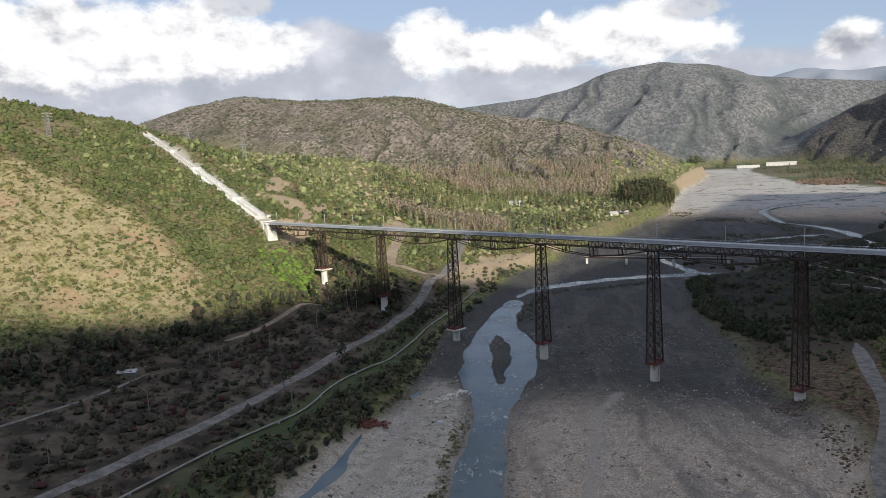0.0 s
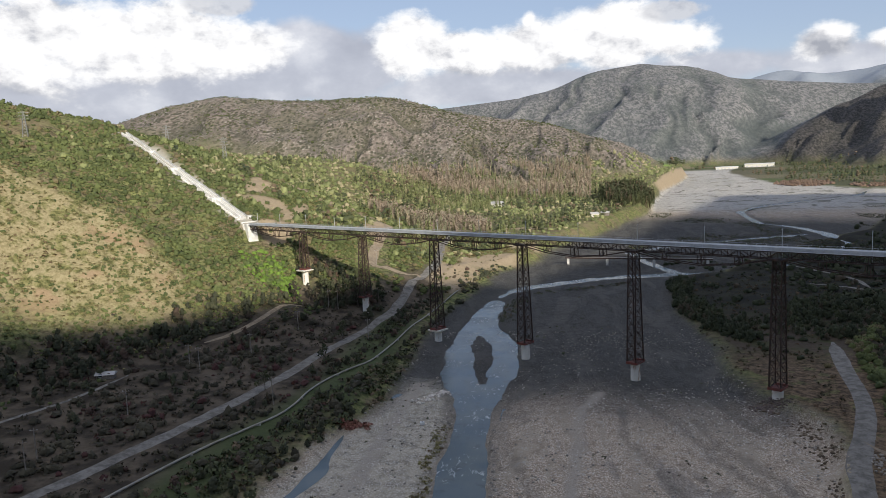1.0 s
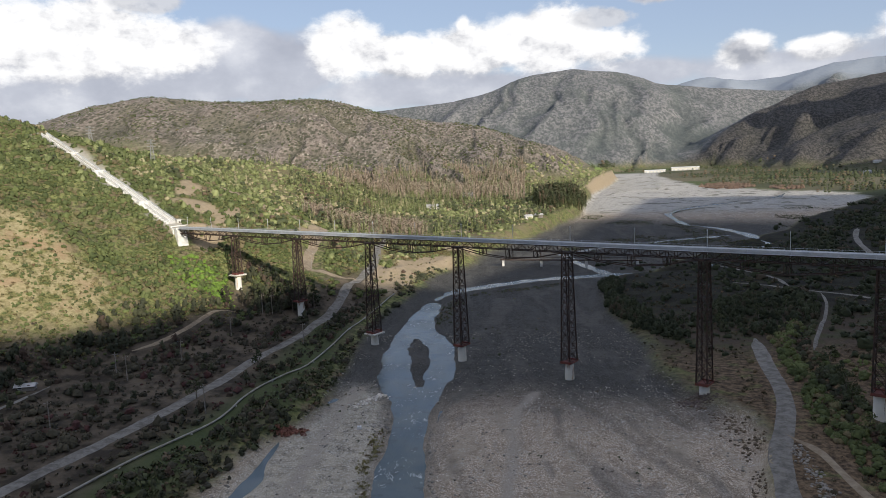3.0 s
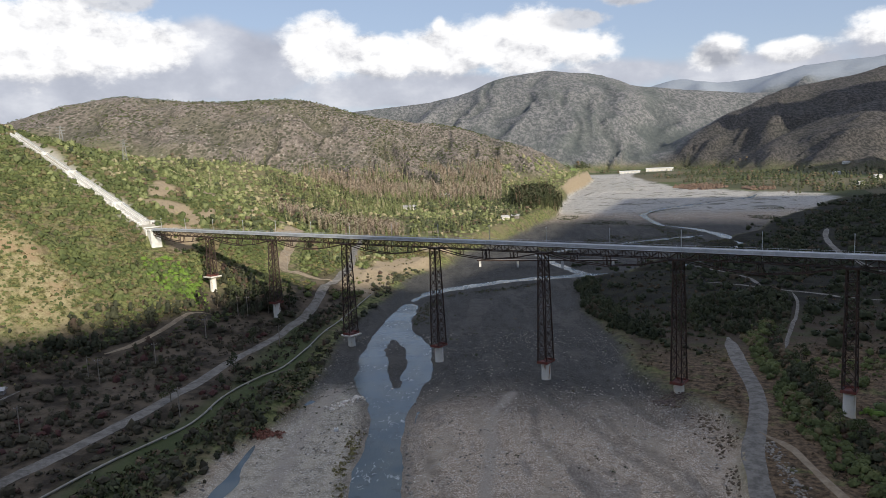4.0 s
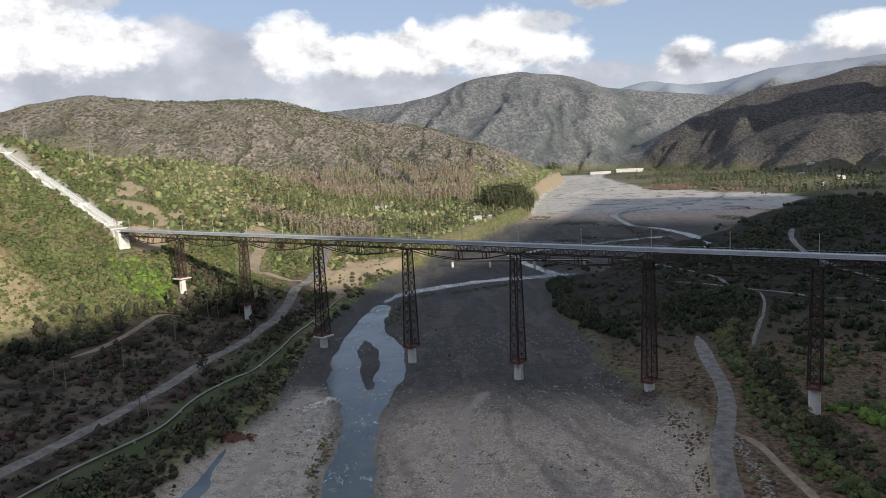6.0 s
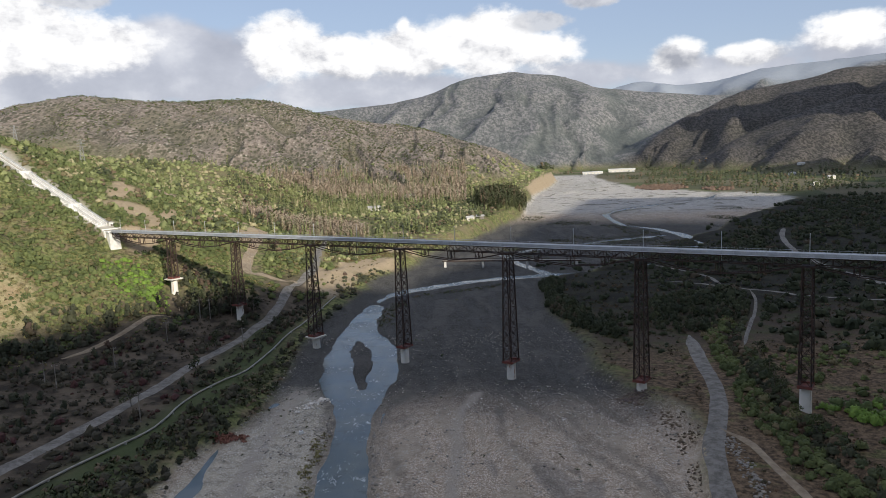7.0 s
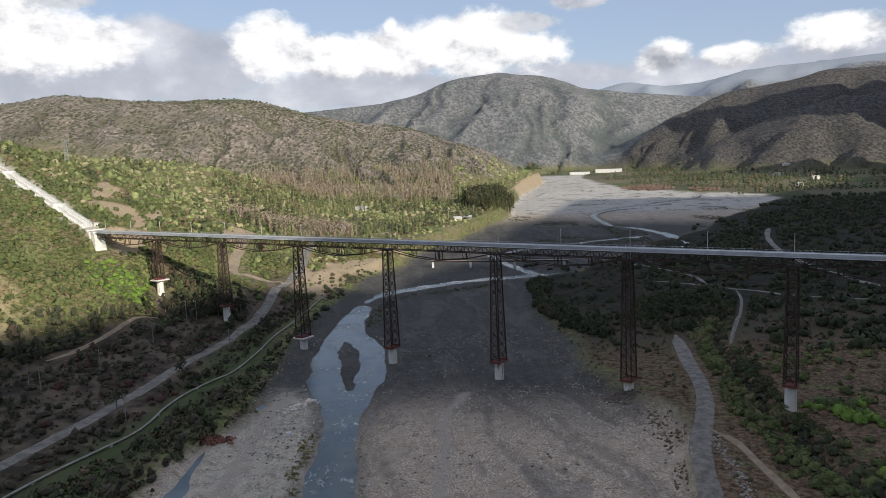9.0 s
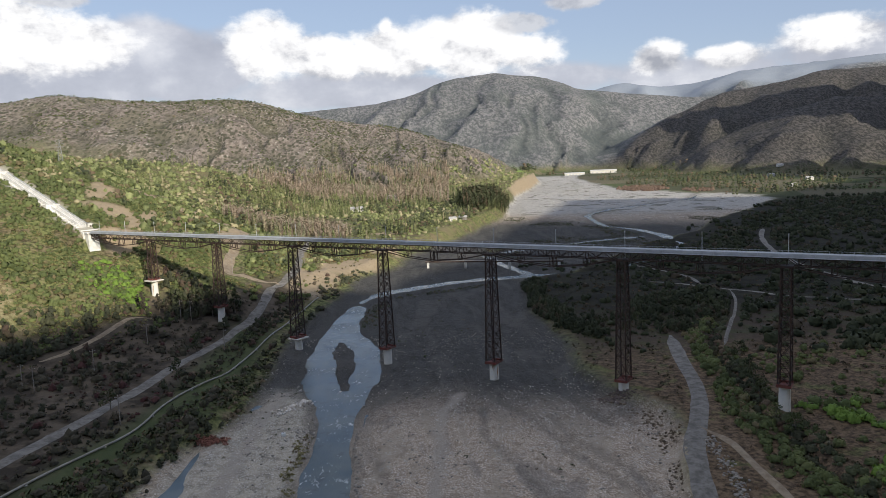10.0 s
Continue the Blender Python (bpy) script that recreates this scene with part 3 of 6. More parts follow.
    brown = N.mix(N.m("MULTIPLY", N.attr("field"), N.m("MULTIPLY", N.step(N.noise(pos, 0.13, 5, 0.6), 0.54, 0.66), 0.7)), brown, N.mix(N.step(clod, 0.36, 0.64), (0.05, 0.058, 0.022), (0.17, 0.185, 0.07)))
    scrub = N.mix(N.attr("terrace"), scrub, brown)
    # terrace beyond the bridge painted near-black in place of deep shade
    scrub = N.mix(N.m("MULTIPLY", N.attr("terrace_shade"), 0.85), scrub, N.mix(N.step(mid, 0.4, 0.62), (0.010, 0.012, 0.009), (0.030, 0.029, 0.019)))
    plot = N.voro(pos, 0.0075, "Color")
    fields = N.ramp(plot, (0.15, (0.055, 0.07, 0.03)), (0.4, (0.20, 0.17, 0.11)), (0.6, (0.10, 0.13, 0.045)), (0.8, (0.15, 0.13, 0.085)))
    fields = N.mix(N.step(leafy, 0.40, 0.60), N.mix(0.5, fields, (0.05, 0.06, 0.03)), fields)
    scrub = N.mix(N.attr("plain"), scrub, fields)
    scrub = N.mix(N.attr("crop"), scrub, N.mix(mid, (0.17, 0.25, 0.06), (0.27, 0.34, 0.10)))
    c = N.mix(N.attr("dry"), scrub, dry)
    c = N.mix(N.m("MULTIPLY", N.attr("meadow"), 0.8), c, N.mix(fine, (0.035, 0.055, 0.02), (0.10, 0.125, 0.05)))
    # right-hand hills painted darker and greyer to stand in for shade and haze
    farc = N.mix(N.m("MULTIPLY", N.attr("east_shade"), 0.85), farc, N.mix(N.step(dots, 0.42, 0.60), (0.029, 0.031, 0.031), (0.105, 0.096, 0.09)))
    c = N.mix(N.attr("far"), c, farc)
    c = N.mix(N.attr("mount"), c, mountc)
    # haze over the farthest range, painted as a pale blue-grey base colour
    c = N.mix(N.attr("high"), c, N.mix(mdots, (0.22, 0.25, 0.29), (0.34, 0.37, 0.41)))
    c = N.mix(N.attr("bare"), c, earth)
    c = N.mix(N.attr("spoil"), c, N.mix(fine, (0.31, 0.285, 0.23), (0.50, 0.47, 0.41)))
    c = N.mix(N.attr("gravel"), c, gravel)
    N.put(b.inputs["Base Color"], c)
    N.put(b.inputs["Specular IOR Level"], 0.15)
    relief = N.m("ADD", N.m("MULTIPLY", fine, 0.5), N.m("ADD", N.m("MULTIPLY", N.attr("gravel"), N.m("MULTIPLY", stone, 0.5)), N.m("MULTIPLY", N.m("MAXIMUM", N.attr("far"), N.attr("mount")), N.m("MULTIPLY", dots, 3.0))))
    gully = N.m("MULTIPLY", N.attr("mount"), N.m("MULTIPLY", N.noise(pos, 0.009, 9, 0.68), 15.0))
    bump(N, b, N.m("ADD", relief, gully), 0.6)
    return mat


def water_material():
    mat, N, b, pos = material("river_water", 0.12)
    n = N.noise(pos, 0.07, 4, 0.5)
    sep = N.n("ShaderNodeSeparateXYZ")
    N.put(sep.inputs[0], pos)
    flow = N.n("ShaderNodeCombineXYZ")
    N.put(flow.inputs[0], sep.outputs[0])
    N.put(flow.inputs[1], N.m("MULTIPLY", sep.outputs[1], 0.45))
    ripple = N.noise(flow.outputs[0], 0.55, 6, 0.65, dist=1.2)
    shoal = N.noise(pos, 0.055, 4)
    c = N.mix(N.step(n, 0.35, 0.65), (0.085, 0.11, 0.115), (0.125, 0.145, 0.135))
    c = N.mix(N.m("MULTIPLY", N.step(N.noise(pos, 0.2, 5, 0.6), 0.56, 0.66), 0.45), c, (0.06, 0.058, 0.048))
    foam = N.m("MULTIPLY", N.step(ripple, 0.56, 0.66), N.step(shoal, 0.52, 0.62))
    c = N.mix(N.m("MULTIPLY", foam, 0.75), c, (0.72, 0.74, 0.75))
    N.put(b.inputs["Base Color"], c)
    N.put(b.inputs["IOR"], 1.33)
    N.put(b.inputs["Roughness"], N.m("ADD", N.m("ADD", 0.09, N.m("MULTIPLY", N.step(shoal, 0.40, 0.60), 0.16)), N.m("MULTIPLY", foam, 0.5)))
    bump(N, b, N.m("ADD", ripple, N.m("MULTIPLY", shoal, 0.6)), 0.16, 0.55)
    return mat


def plain(name, c1, c2, scale=1.0, rough=0.8, metal=0.0, relief=0.02):
    mat, N, b, pos = material(name, rough, metal)
    n = N.noise(pos, scale, 6, 0.65)
    N.put(b.inputs["Base Color"], N.mix(N.step(n, 0.3, 0.7), c1, c2))
    if relief:
        bump(N, b, N.noise(pos, scale * 5, 4), relief)
    return mat


def track_material():
    mat, N, b, pos = material("gravel_track", 0.95)
    worn = N.noise(pos, 0.35, 6, 0.7)
    c = N.mix(N.step(worn, 0.34, 0.64), (0.11, 0.10, 0.086), (0.23, 0.214, 0.19))
    c = N.mix(N.m("MULTIPLY", N.step(N.noise(pos, 1.6, 5, 0.7), 0.55, 0.68), 0.6), c, (0.085, 0.078, 0.06))
    N.put(b.inputs["Base Color"], c)
    bump(N, b, worn, 0.1)
    return mat


LAND = ground_material()
WATER = water_material()
TRACK = track_material()
EARTH = plain("tan_dirt", (0.20, 0.15, 0.10), (0.33, 0.265, 0.185), 0.4, 0.95)
CONCRETE = plain("concrete", (0.48, 0.46, 0.43), (0.66, 0.64, 0.60), 0.6, 0.9)
GALV = plain("galvanised_rail", (0.42, 0.43, 0.44), (0.60, 0.61, 0.62), 1.5, 0.5, 0.3, 0.0)

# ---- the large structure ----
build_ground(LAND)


def mesh_object(name, verts, faces, mat, parent=None, smooth_faces=False):
    me = bpy.data.meshes.new(name)
    me.from_pydata([tuple(v) for v in verts], [], [tuple(f) for f in faces])
    me.materials.append(mat)
    if smooth_faces:
        me.polygons.foreach_set("use_smooth", np.ones(len(me.polygons), bool))
    ob = new(name, me)
    ob.parent = parent
    return ob


def dense_line(line, step=3.0):
    """Points along a polyline, rounded (Catmull-Rom), about step metres apart."""
    p = np.array(line, float)
    q = np.vstack([2 * p[0] - p[1], p, 2 * p[-1] - p[-2]])
    out = []
    for i in range(1, len(q) - 2):
        n = max(2, int(np.linalg.norm(q[i + 1, :2] - q[i, :2]) / step))
        for s in np.arange(n) / n:
            a, b, c, d = q[i - 1], q[i], q[i + 1], q[i + 2]
            out.append(0.5 * (2 * b + (c - a) * s + (2 * a - 5 * b + 4 * c - d) * s**2 + (3 * b - a - 3 * c + d) * s**3))
    out.append(q[-2])
    return np.array(out)


def ribbon(name, line, width, mat, lift=0.18, across=5):
    """A road laid on the land, with uneven edges."""
    c = dense_line(line, 2.0)
    t = np.gradient(c[:, :2], axis=0)
    t /= np.linalg.norm(t, axis=1)[:, None]
    nrm = np.stack([-t[:, 1], t[:, 0]], 1)
    w = width / 2 * (1 + 0.22 * fbm(c[:, 0], c[:, 1], 14, 4, 2))
    ends = np.minimum(np.arange(len(c)), np.arange(len(c))[::-1])
    w = w * (0.25 + 0.75 * smooth(0, 6, ends))
    verts, faces = [], []
    for j in range(across):
        s = j / (across - 1) * 2 - 1
        p = c[:, :2] + nrm * (w * s)[:, None]
        z = height(p[:, 0], p[:, 1]) + lift * (1.2 - abs(s) * 1.2) + 0.05
        verts += [(a, b, h) for (a, b), h in zip(p, z)]
    n = len(c)
    for j in range(across - 1):
        for i in range(n - 1):
            faces.append((j * n + i, j * n + i + 1, (j + 1) * n + i + 1, (j + 1) * n + i))
    return mesh_object(name, verts, faces, mat, None, True)


def build_water():
    """One sheet along each river, at the water's level."""
    for name, line, down in (("river", RIVER, 0.55), ("river_branch", SIDE_RIVER, 0.45), ("creek", CREEK, 0.5)):
        c = dense_line([p[:2] for p in line], 6.0)
        t = np.gradient(c, axis=0)
        t /= np.linalg.norm(t, axis=1)[:, None]
        nrm = np.stack([-t[:, 1], t[:, 0]], 1)
        _, along = seg_near(c[:, 0], c[:, 1], line)
        w = line_width(line, along) * 1.5 + 3
        verts, faces, n = [], [], len(c)
        for s in (-1, 0, 1):
            p = c + nrm * (w * s)[:, None]
            verts += [(a, b, h) for (a, b), h in zip(p, floor_z(c[:, 0], c[:, 1]) - down)]
        for j in (0, 1):
            for i in range(n - 1):
                faces.append((j * n + i, j * n + i + 1, (j + 1) * n + i + 1, (j + 1) * n + i))
        tagged(mesh_object(name, verts, faces, WATER), "shallow grey-blue river over gravel", "water", kind="structure")


build_water()
tagged(ribbon("road", ROAD_LEFT, 4.6, TRACK), "pale gravel road along the foot of the hill", "road", kind="structure")
tagged(ribbon("road", ROAD_UP, 5.5, EARTH), "tan dirt road winding up the bench", "road", kind="structure")
tagged(ribbon("path", PATH_FOOT, 1.7, TRACK), "narrow pale path through dark bushes", "path", kind="structure")
tagged(ribbon("path", PATH_UNDER, 2.2, EARTH), "narrow dirt path below the hill", "path", kind="structure")
tagged(ribbon("road", TRACK_FAR, 4.2, TRACK), "grey gravel road across the shaded flats", "road", kind="structure")
tagged(ribbon("road", TRACK_OVER, 2.6, TRACK), "narrow dirt track over the terrace", "road", kind="structure")
tagged(ribbon("road", ROAD_SPUR, 2.3, EARTH), "tan dirt spur beside the ditch", "road", kind="structure")
tagged(ribbon("road", TRACK_RIGHT, 2.4, TRACK), "narrow pale track across the terrace", "road", kind="structure")
tagged(ribbon("road", TRACK_LINK, 1.5, TRACK), "narrow dirt track on the terrace", "road", kind="structure")
tagged(ribbon("road", ROAD_RIGHT, 5.2, TRACK), "pale gravel track beside the ditch", "road", kind="structure")

# ---- helpers for things ----
class Geo:
    """Vertices and faces of one part."""

    def __init__(self):
        self.v, self.f = [], []

    def bar(self, a, b, w, h=None):
        a, b = Vector(a), Vector(b)
        d = (b - a).normalized()
        r = d.cross(Vector((0, 0, 1)))
        r = r.normalized() if r.length > 1e-3 else Vector((1, 0, 0))
        u = r.cross(d)
        r, u, n = r * w / 2, u * (h or w) / 2, len(self.v)
        self.v += [a - r - u, a + r - u, a + r + u, a - r + u, b - r - u, b + r - u, b + r + u, b - r + u]
        self.f += [(n + 3, n + 2, n + 1, n), (n + 4, n + 5, n + 6, n + 7), (n + 1, n + 5, n + 4, n), (n + 2, n + 6, n + 5, n + 1), (n + 3, n + 7, n + 6, n + 2), (n, n + 4, n + 7, n + 3)]
        return self

    def box(self, x0, y0, z0, x1, y1, z1):
        n = len(self.v)
        self.v += [(x, y, z) for z in (z0, z1) for x, y in ((x0, y0), (x1, y0), (x1, y1), (x0, y1))]
        self.f += [(n + 3, n + 2, n + 1, n), (n + 4, n + 5, n + 6, n + 7), (n, n + 1, n + 5, n + 4), (n + 1, n + 2, n + 6, n + 5), (n + 2, n + 3, n + 7, n + 6), (n + 3, n, n + 4, n + 7)]
        return self

    def rings(self, rings, close=True):
        """Skin over rings of equal length."""
        n, m = len(self.v), len(rings[0])
        for r in rings:
            self.v += [tuple(p) for p in r]
        for i in range(len(rings) - 1):
            for j in range(m):
                k = (j + 1) % m
                self.f.append((n + i * m + j, n + i * m + k, n + (i + 1) * m + k, n + (i + 1) * m + j))
        if close:
            self.f += [tuple(n + m - 1 - j for j in range(m)), tuple(n + (len(rings) - 1) * m + j for j in range(m))]
        return self

    def drum(self, x, y, levels, sides=14):
        """Upright round body: levels of (z, radius)."""
        return self.rings([[(x + r * math.cos(6.2832 * j / sides), y + r * math.sin(6.2832 * j / sides), z) for j in range(sides)] for z, r in levels])


def part(name, g, mat, parent, label="", smooth_faces=False):
    ob = mesh_object(name, g.v, g.f, mat, parent, smooth_faces)
    return tagged(ob, label) if label else ob


def thing(name, label, category, m=None, group="", kind=""):
    ob = new(name)
    if m is not None:
        ob.matrix_basis = m
    return tagged(ob, label, category, group, kind)


def ground_at(x, y):
    return float(height(np.array([x]), np.array([y]))[0])


# ---- the bridge ----
TURN = -35.0
AXIS = Vector((math.cos(radians(TURN)), math.sin(radians(TURN)), 0))
P0 = Vector((27.2, 256.6, 0))
SPAN, DECK = 48.2, 50.0          # tower spacing; top of the flume's side walls
SEAT = DECK - 4.3                # tower tops


def build_tower(k, base, foot):
    """A lattice tower on a round concrete pedestal."""
    p = P0 + AXIS * SPAN * k
    t = thing("trestle_tower", "dark rusted steel lattice tower on a concrete pedestal", "bridge tower", pose(p.x, p.y, 0, 0, 0, TURN), "towers of the bridge")
    top, hgt = SEAT, SEAT - base
    a0, b0 = 1.3, 1.4                                     # half sizes on top, along and across
    a1, b1 = a0 + 0.42 * hgt / 40, b0 + 1.35 * hgt / 40
    at = lambda sx, sy, z: Vector((sx * (a0 + (a1 - a0) * (top - z) / hgt), sy * (b0 + (b1 - b0) * (top - z) / hgt), z))
    for sx in (-1, 1):
        for sy in (-1, 1):
            part("leg", Geo().bar(at(sx, sy, base), at(sx, sy, top), 0.36), STEEL, t)
    n = max(4, round(hgt / 3.9))
    zs = [base + hgt * i / n for i in range(n + 1)]
    for c0, c1 in (((-1, -1), (1, -1)), ((1, -1), (1, 1)), ((1, 1), (-1, 1)), ((-1, 1), (-1, -1))):
        for z0, z1 in zip(zs[:-1], zs[1:]):
            zm = (z0 + z1) / 2
            part("strut", Geo().bar(at(*c0, z0), at(*c1, z0), 0.18), STEEL, t)
            part("diagonal", Geo().bar(at(*c0, z0), at(*c1, z1), 0.16), STEEL, t)
            part("diagonal", Geo().bar(at(*c1, z0), at(*c0, z1), 0.16), STEEL, t)
            part("strut", Geo().bar(at(*c0, zm), at(*c1, zm), 0.11), STEEL, t)
    part("head_beam", Geo().box(-a0 - 0.4, -b0 - 0.5, top - 0.3, a0 + 0.4, b0 + 0.5, top + 0.3), STEEL, t)
    g = Geo().box(-a1 - 0.35, -b1 - 0.3, base - 0.6, a1 + 0.35, b1 + 0.3, base - 0.25)
    for s in (-1, 1):
        g.box(-a1 - 0.3, s * b1 - 0.3, base - 0.25, a1 + 0.3, s * b1 + 0.3, base + 0.3)
    part("base_frame", g, OXIDE, t, "red oxide painted base frame")
    g = Geo()
    g.drum(0, 0, [(foot - 1.5, 1.8), (foot + 0.5, 1.72), (base - 1.5, 1.62), (base - 1.0, 1.66), (base - 0.6, 1.9)], 18)
    part("pedestal", g, PIER, t, "round stained concrete pedestal", True)
    if k in (-4, -2):
        part("cap", Geo().rings([[(-2.2, -2.4, base - 1.6), (2.2, -2.4, base - 1.6), (2.2, 2.4, base - 1.6), (-2.2, 2.4, base - 1.6)], [(-3.1, -3.4, base - 1.1), (3.1, -3.4, base - 1.1), (3.1, 3.4, base - 1.1), (-3.1, 3.4, base - 1.1)],
                                 [(-3.1, -3.4, base - 0.64), (3.1, -3.4, base - 0.64), (3.1, 3.4, base - 0.64), (-3.1, 3.4, base - 0.64)]]), PIER, t, "wide concrete cap slab")
    return t


def build_span():
    """One span: trussed girders with underslung tension chords, carrying a flume with walkway rails."""
    t = thing("bridge_span", "steel truss span carrying a pale grey flume with handrails", "bridge span", None, "spans of the bridge")
    L, n = SPAN, 16
    for y in (-1.35, 1.35):
        part("top_chord", Geo().box(0.06, y - 0.16, -1.95, L - 0.06, y + 0.16, -1.6), STEEL, t)
        part("bottom_chord", Geo().box(0.06, y - 0.16, -4.25, L - 0.06, y + 0.16, -3.95), STEEL, t)
        for i in range(n):
            x0, x1 = L * i / n, L * (i + 1) / n
            part("upright", Geo().bar((x0 + 0.1, y, -4.0), (x0 + 0.1, y, -1.8), 0.16), STEEL, t)
            a, b = ((x0, y, -4.0), (x1, y, -1.8)) if i % 2 else ((x0, y, -1.8), (x1, y, -4.0))
            part("diagonal", Geo().bar(a, b, 0.18), STEEL, t)
        pts = [(1.2, -4.3), (L * 0.25, -6.5), (L * 0.5, -7.5), (L * 0.75, -6.5), (L - 1.2, -4.3)]
        g = Geo()
        for (xa, za), (xb, zb) in zip(pts[:-1], pts[1:]):
            g.bar((xa, y, za), (xb, y, zb), 0.24, 0.3)
        part("tension_chord", g, STEEL, t)
        for x, z in pts[1:4]:
            part("strut", Geo().bar((x - 0.7, y, z), (x - 0.7, y, -4.2), 0.22).bar((x + 0.7, y, z), (x + 0.7, y, -4.2), 0.22).bar((x - 0.7, y, z), (x + 0.7, y, -4.2), 0.12), STEEL, t)
    for i in range(n + 1):
        x = min(max(L * i / n, 0.2), L - 0.2)
        part("cross_beam", Geo().bar((x, -1.35, -4.1), (x, 1.35, -4.1), 0.16), STEEL, t)
    part("flume_floor", Geo().box(0.03, -1.5, -1.6, L - 0.03, 1.5, -1.42), FLUME, t, "pale grey flume floor")
    for s in (-1, 1):
        part("flume_wall", Geo().box(0.03, s * 1.62 - 0.11, -1.6, L - 0.03, s * 1.62 + 0.11, -0.45), FLUME, t, "pale grey flume wall")
        part("walkway", Geo().box(0.03, min(s * 1.75, s * 2.5), -1.58, L - 0.03, max(s * 1.75, s * 2.5), -1.5), GALV, t)
        g = Geo().box(0.0, s * 2.46 - 0.035, -0.06, L, s * 2.46 + 0.035, 0.0).box(0.0, s * 2.46 - 0.03, -0.62, L, s * 2.46 + 0.03, -0.56)
        part("handrail", g, GALV, t, "galvanised handrail")
        for i in range(16):
            x = L * (i + 0.5) / 16
            part("rail_post", Geo().box(x - 0.05, s * 2.46 - 0.05, -1.6, x + 0.05, s * 2.46 + 0.05, -0.03), GALV, t)
    part("cover", Geo().box(0.03, -1.5, -0.55, L - 0.03, 1.5, -0.47), FLUME, t)
    return t


def build_pole_template():
    t = thing("deck_pole", "thin grey pole fixed to the side of the bridge", "pole", None, "poles along the bridge")
    part("shaft", Geo().drum(0, 2.7, [(-4.0, 0.13), (4.9, 0.09)], 8), GALV, t)
    part("cross_arm", Geo().box(-0.05, 2.2, 4.5, 0.05, 3.2, 4.6), GALV, t)
    part("bracket", Geo().box(-0.08, 2.4, -1.5, 0.08, 2.75, -1.35), GALV, t)
    return t


def build_bridge():
    for k, base, foot in ((-4, 26.5, 17), (-3, 16.3, 9), (-2, 6.6, -2), (-1, 6.9, -2), (0, 6.7, -0.5), (1, 6.4, 1), (2, 11.2, 2), (3, 11.5, 2)):
        build_tower(k, base, foot)
    span = build_span()
    deck_pole = build_pole_template()
    for k in range(-5, 5):
        p = P0 + AXIS * SPAN * k
        m = pose(p.x, p.y, DECK, 0, 0, TURN)
        if k == -5:
            span.matrix_basis = m
        else:
            copy_thing(span, m)
        for half in (0, 0.5):
            q = p + AXIS * SPAN * half
            if k == -5 and half == 0:
                deck_pole.matrix_basis = pose(q.x + 1.5, q.y - 1, DECK, 0, 0, TURN)
            else:
                copy_thing(deck_pole, pose(q.x, q.y, DECK, 0, 0, TURN))


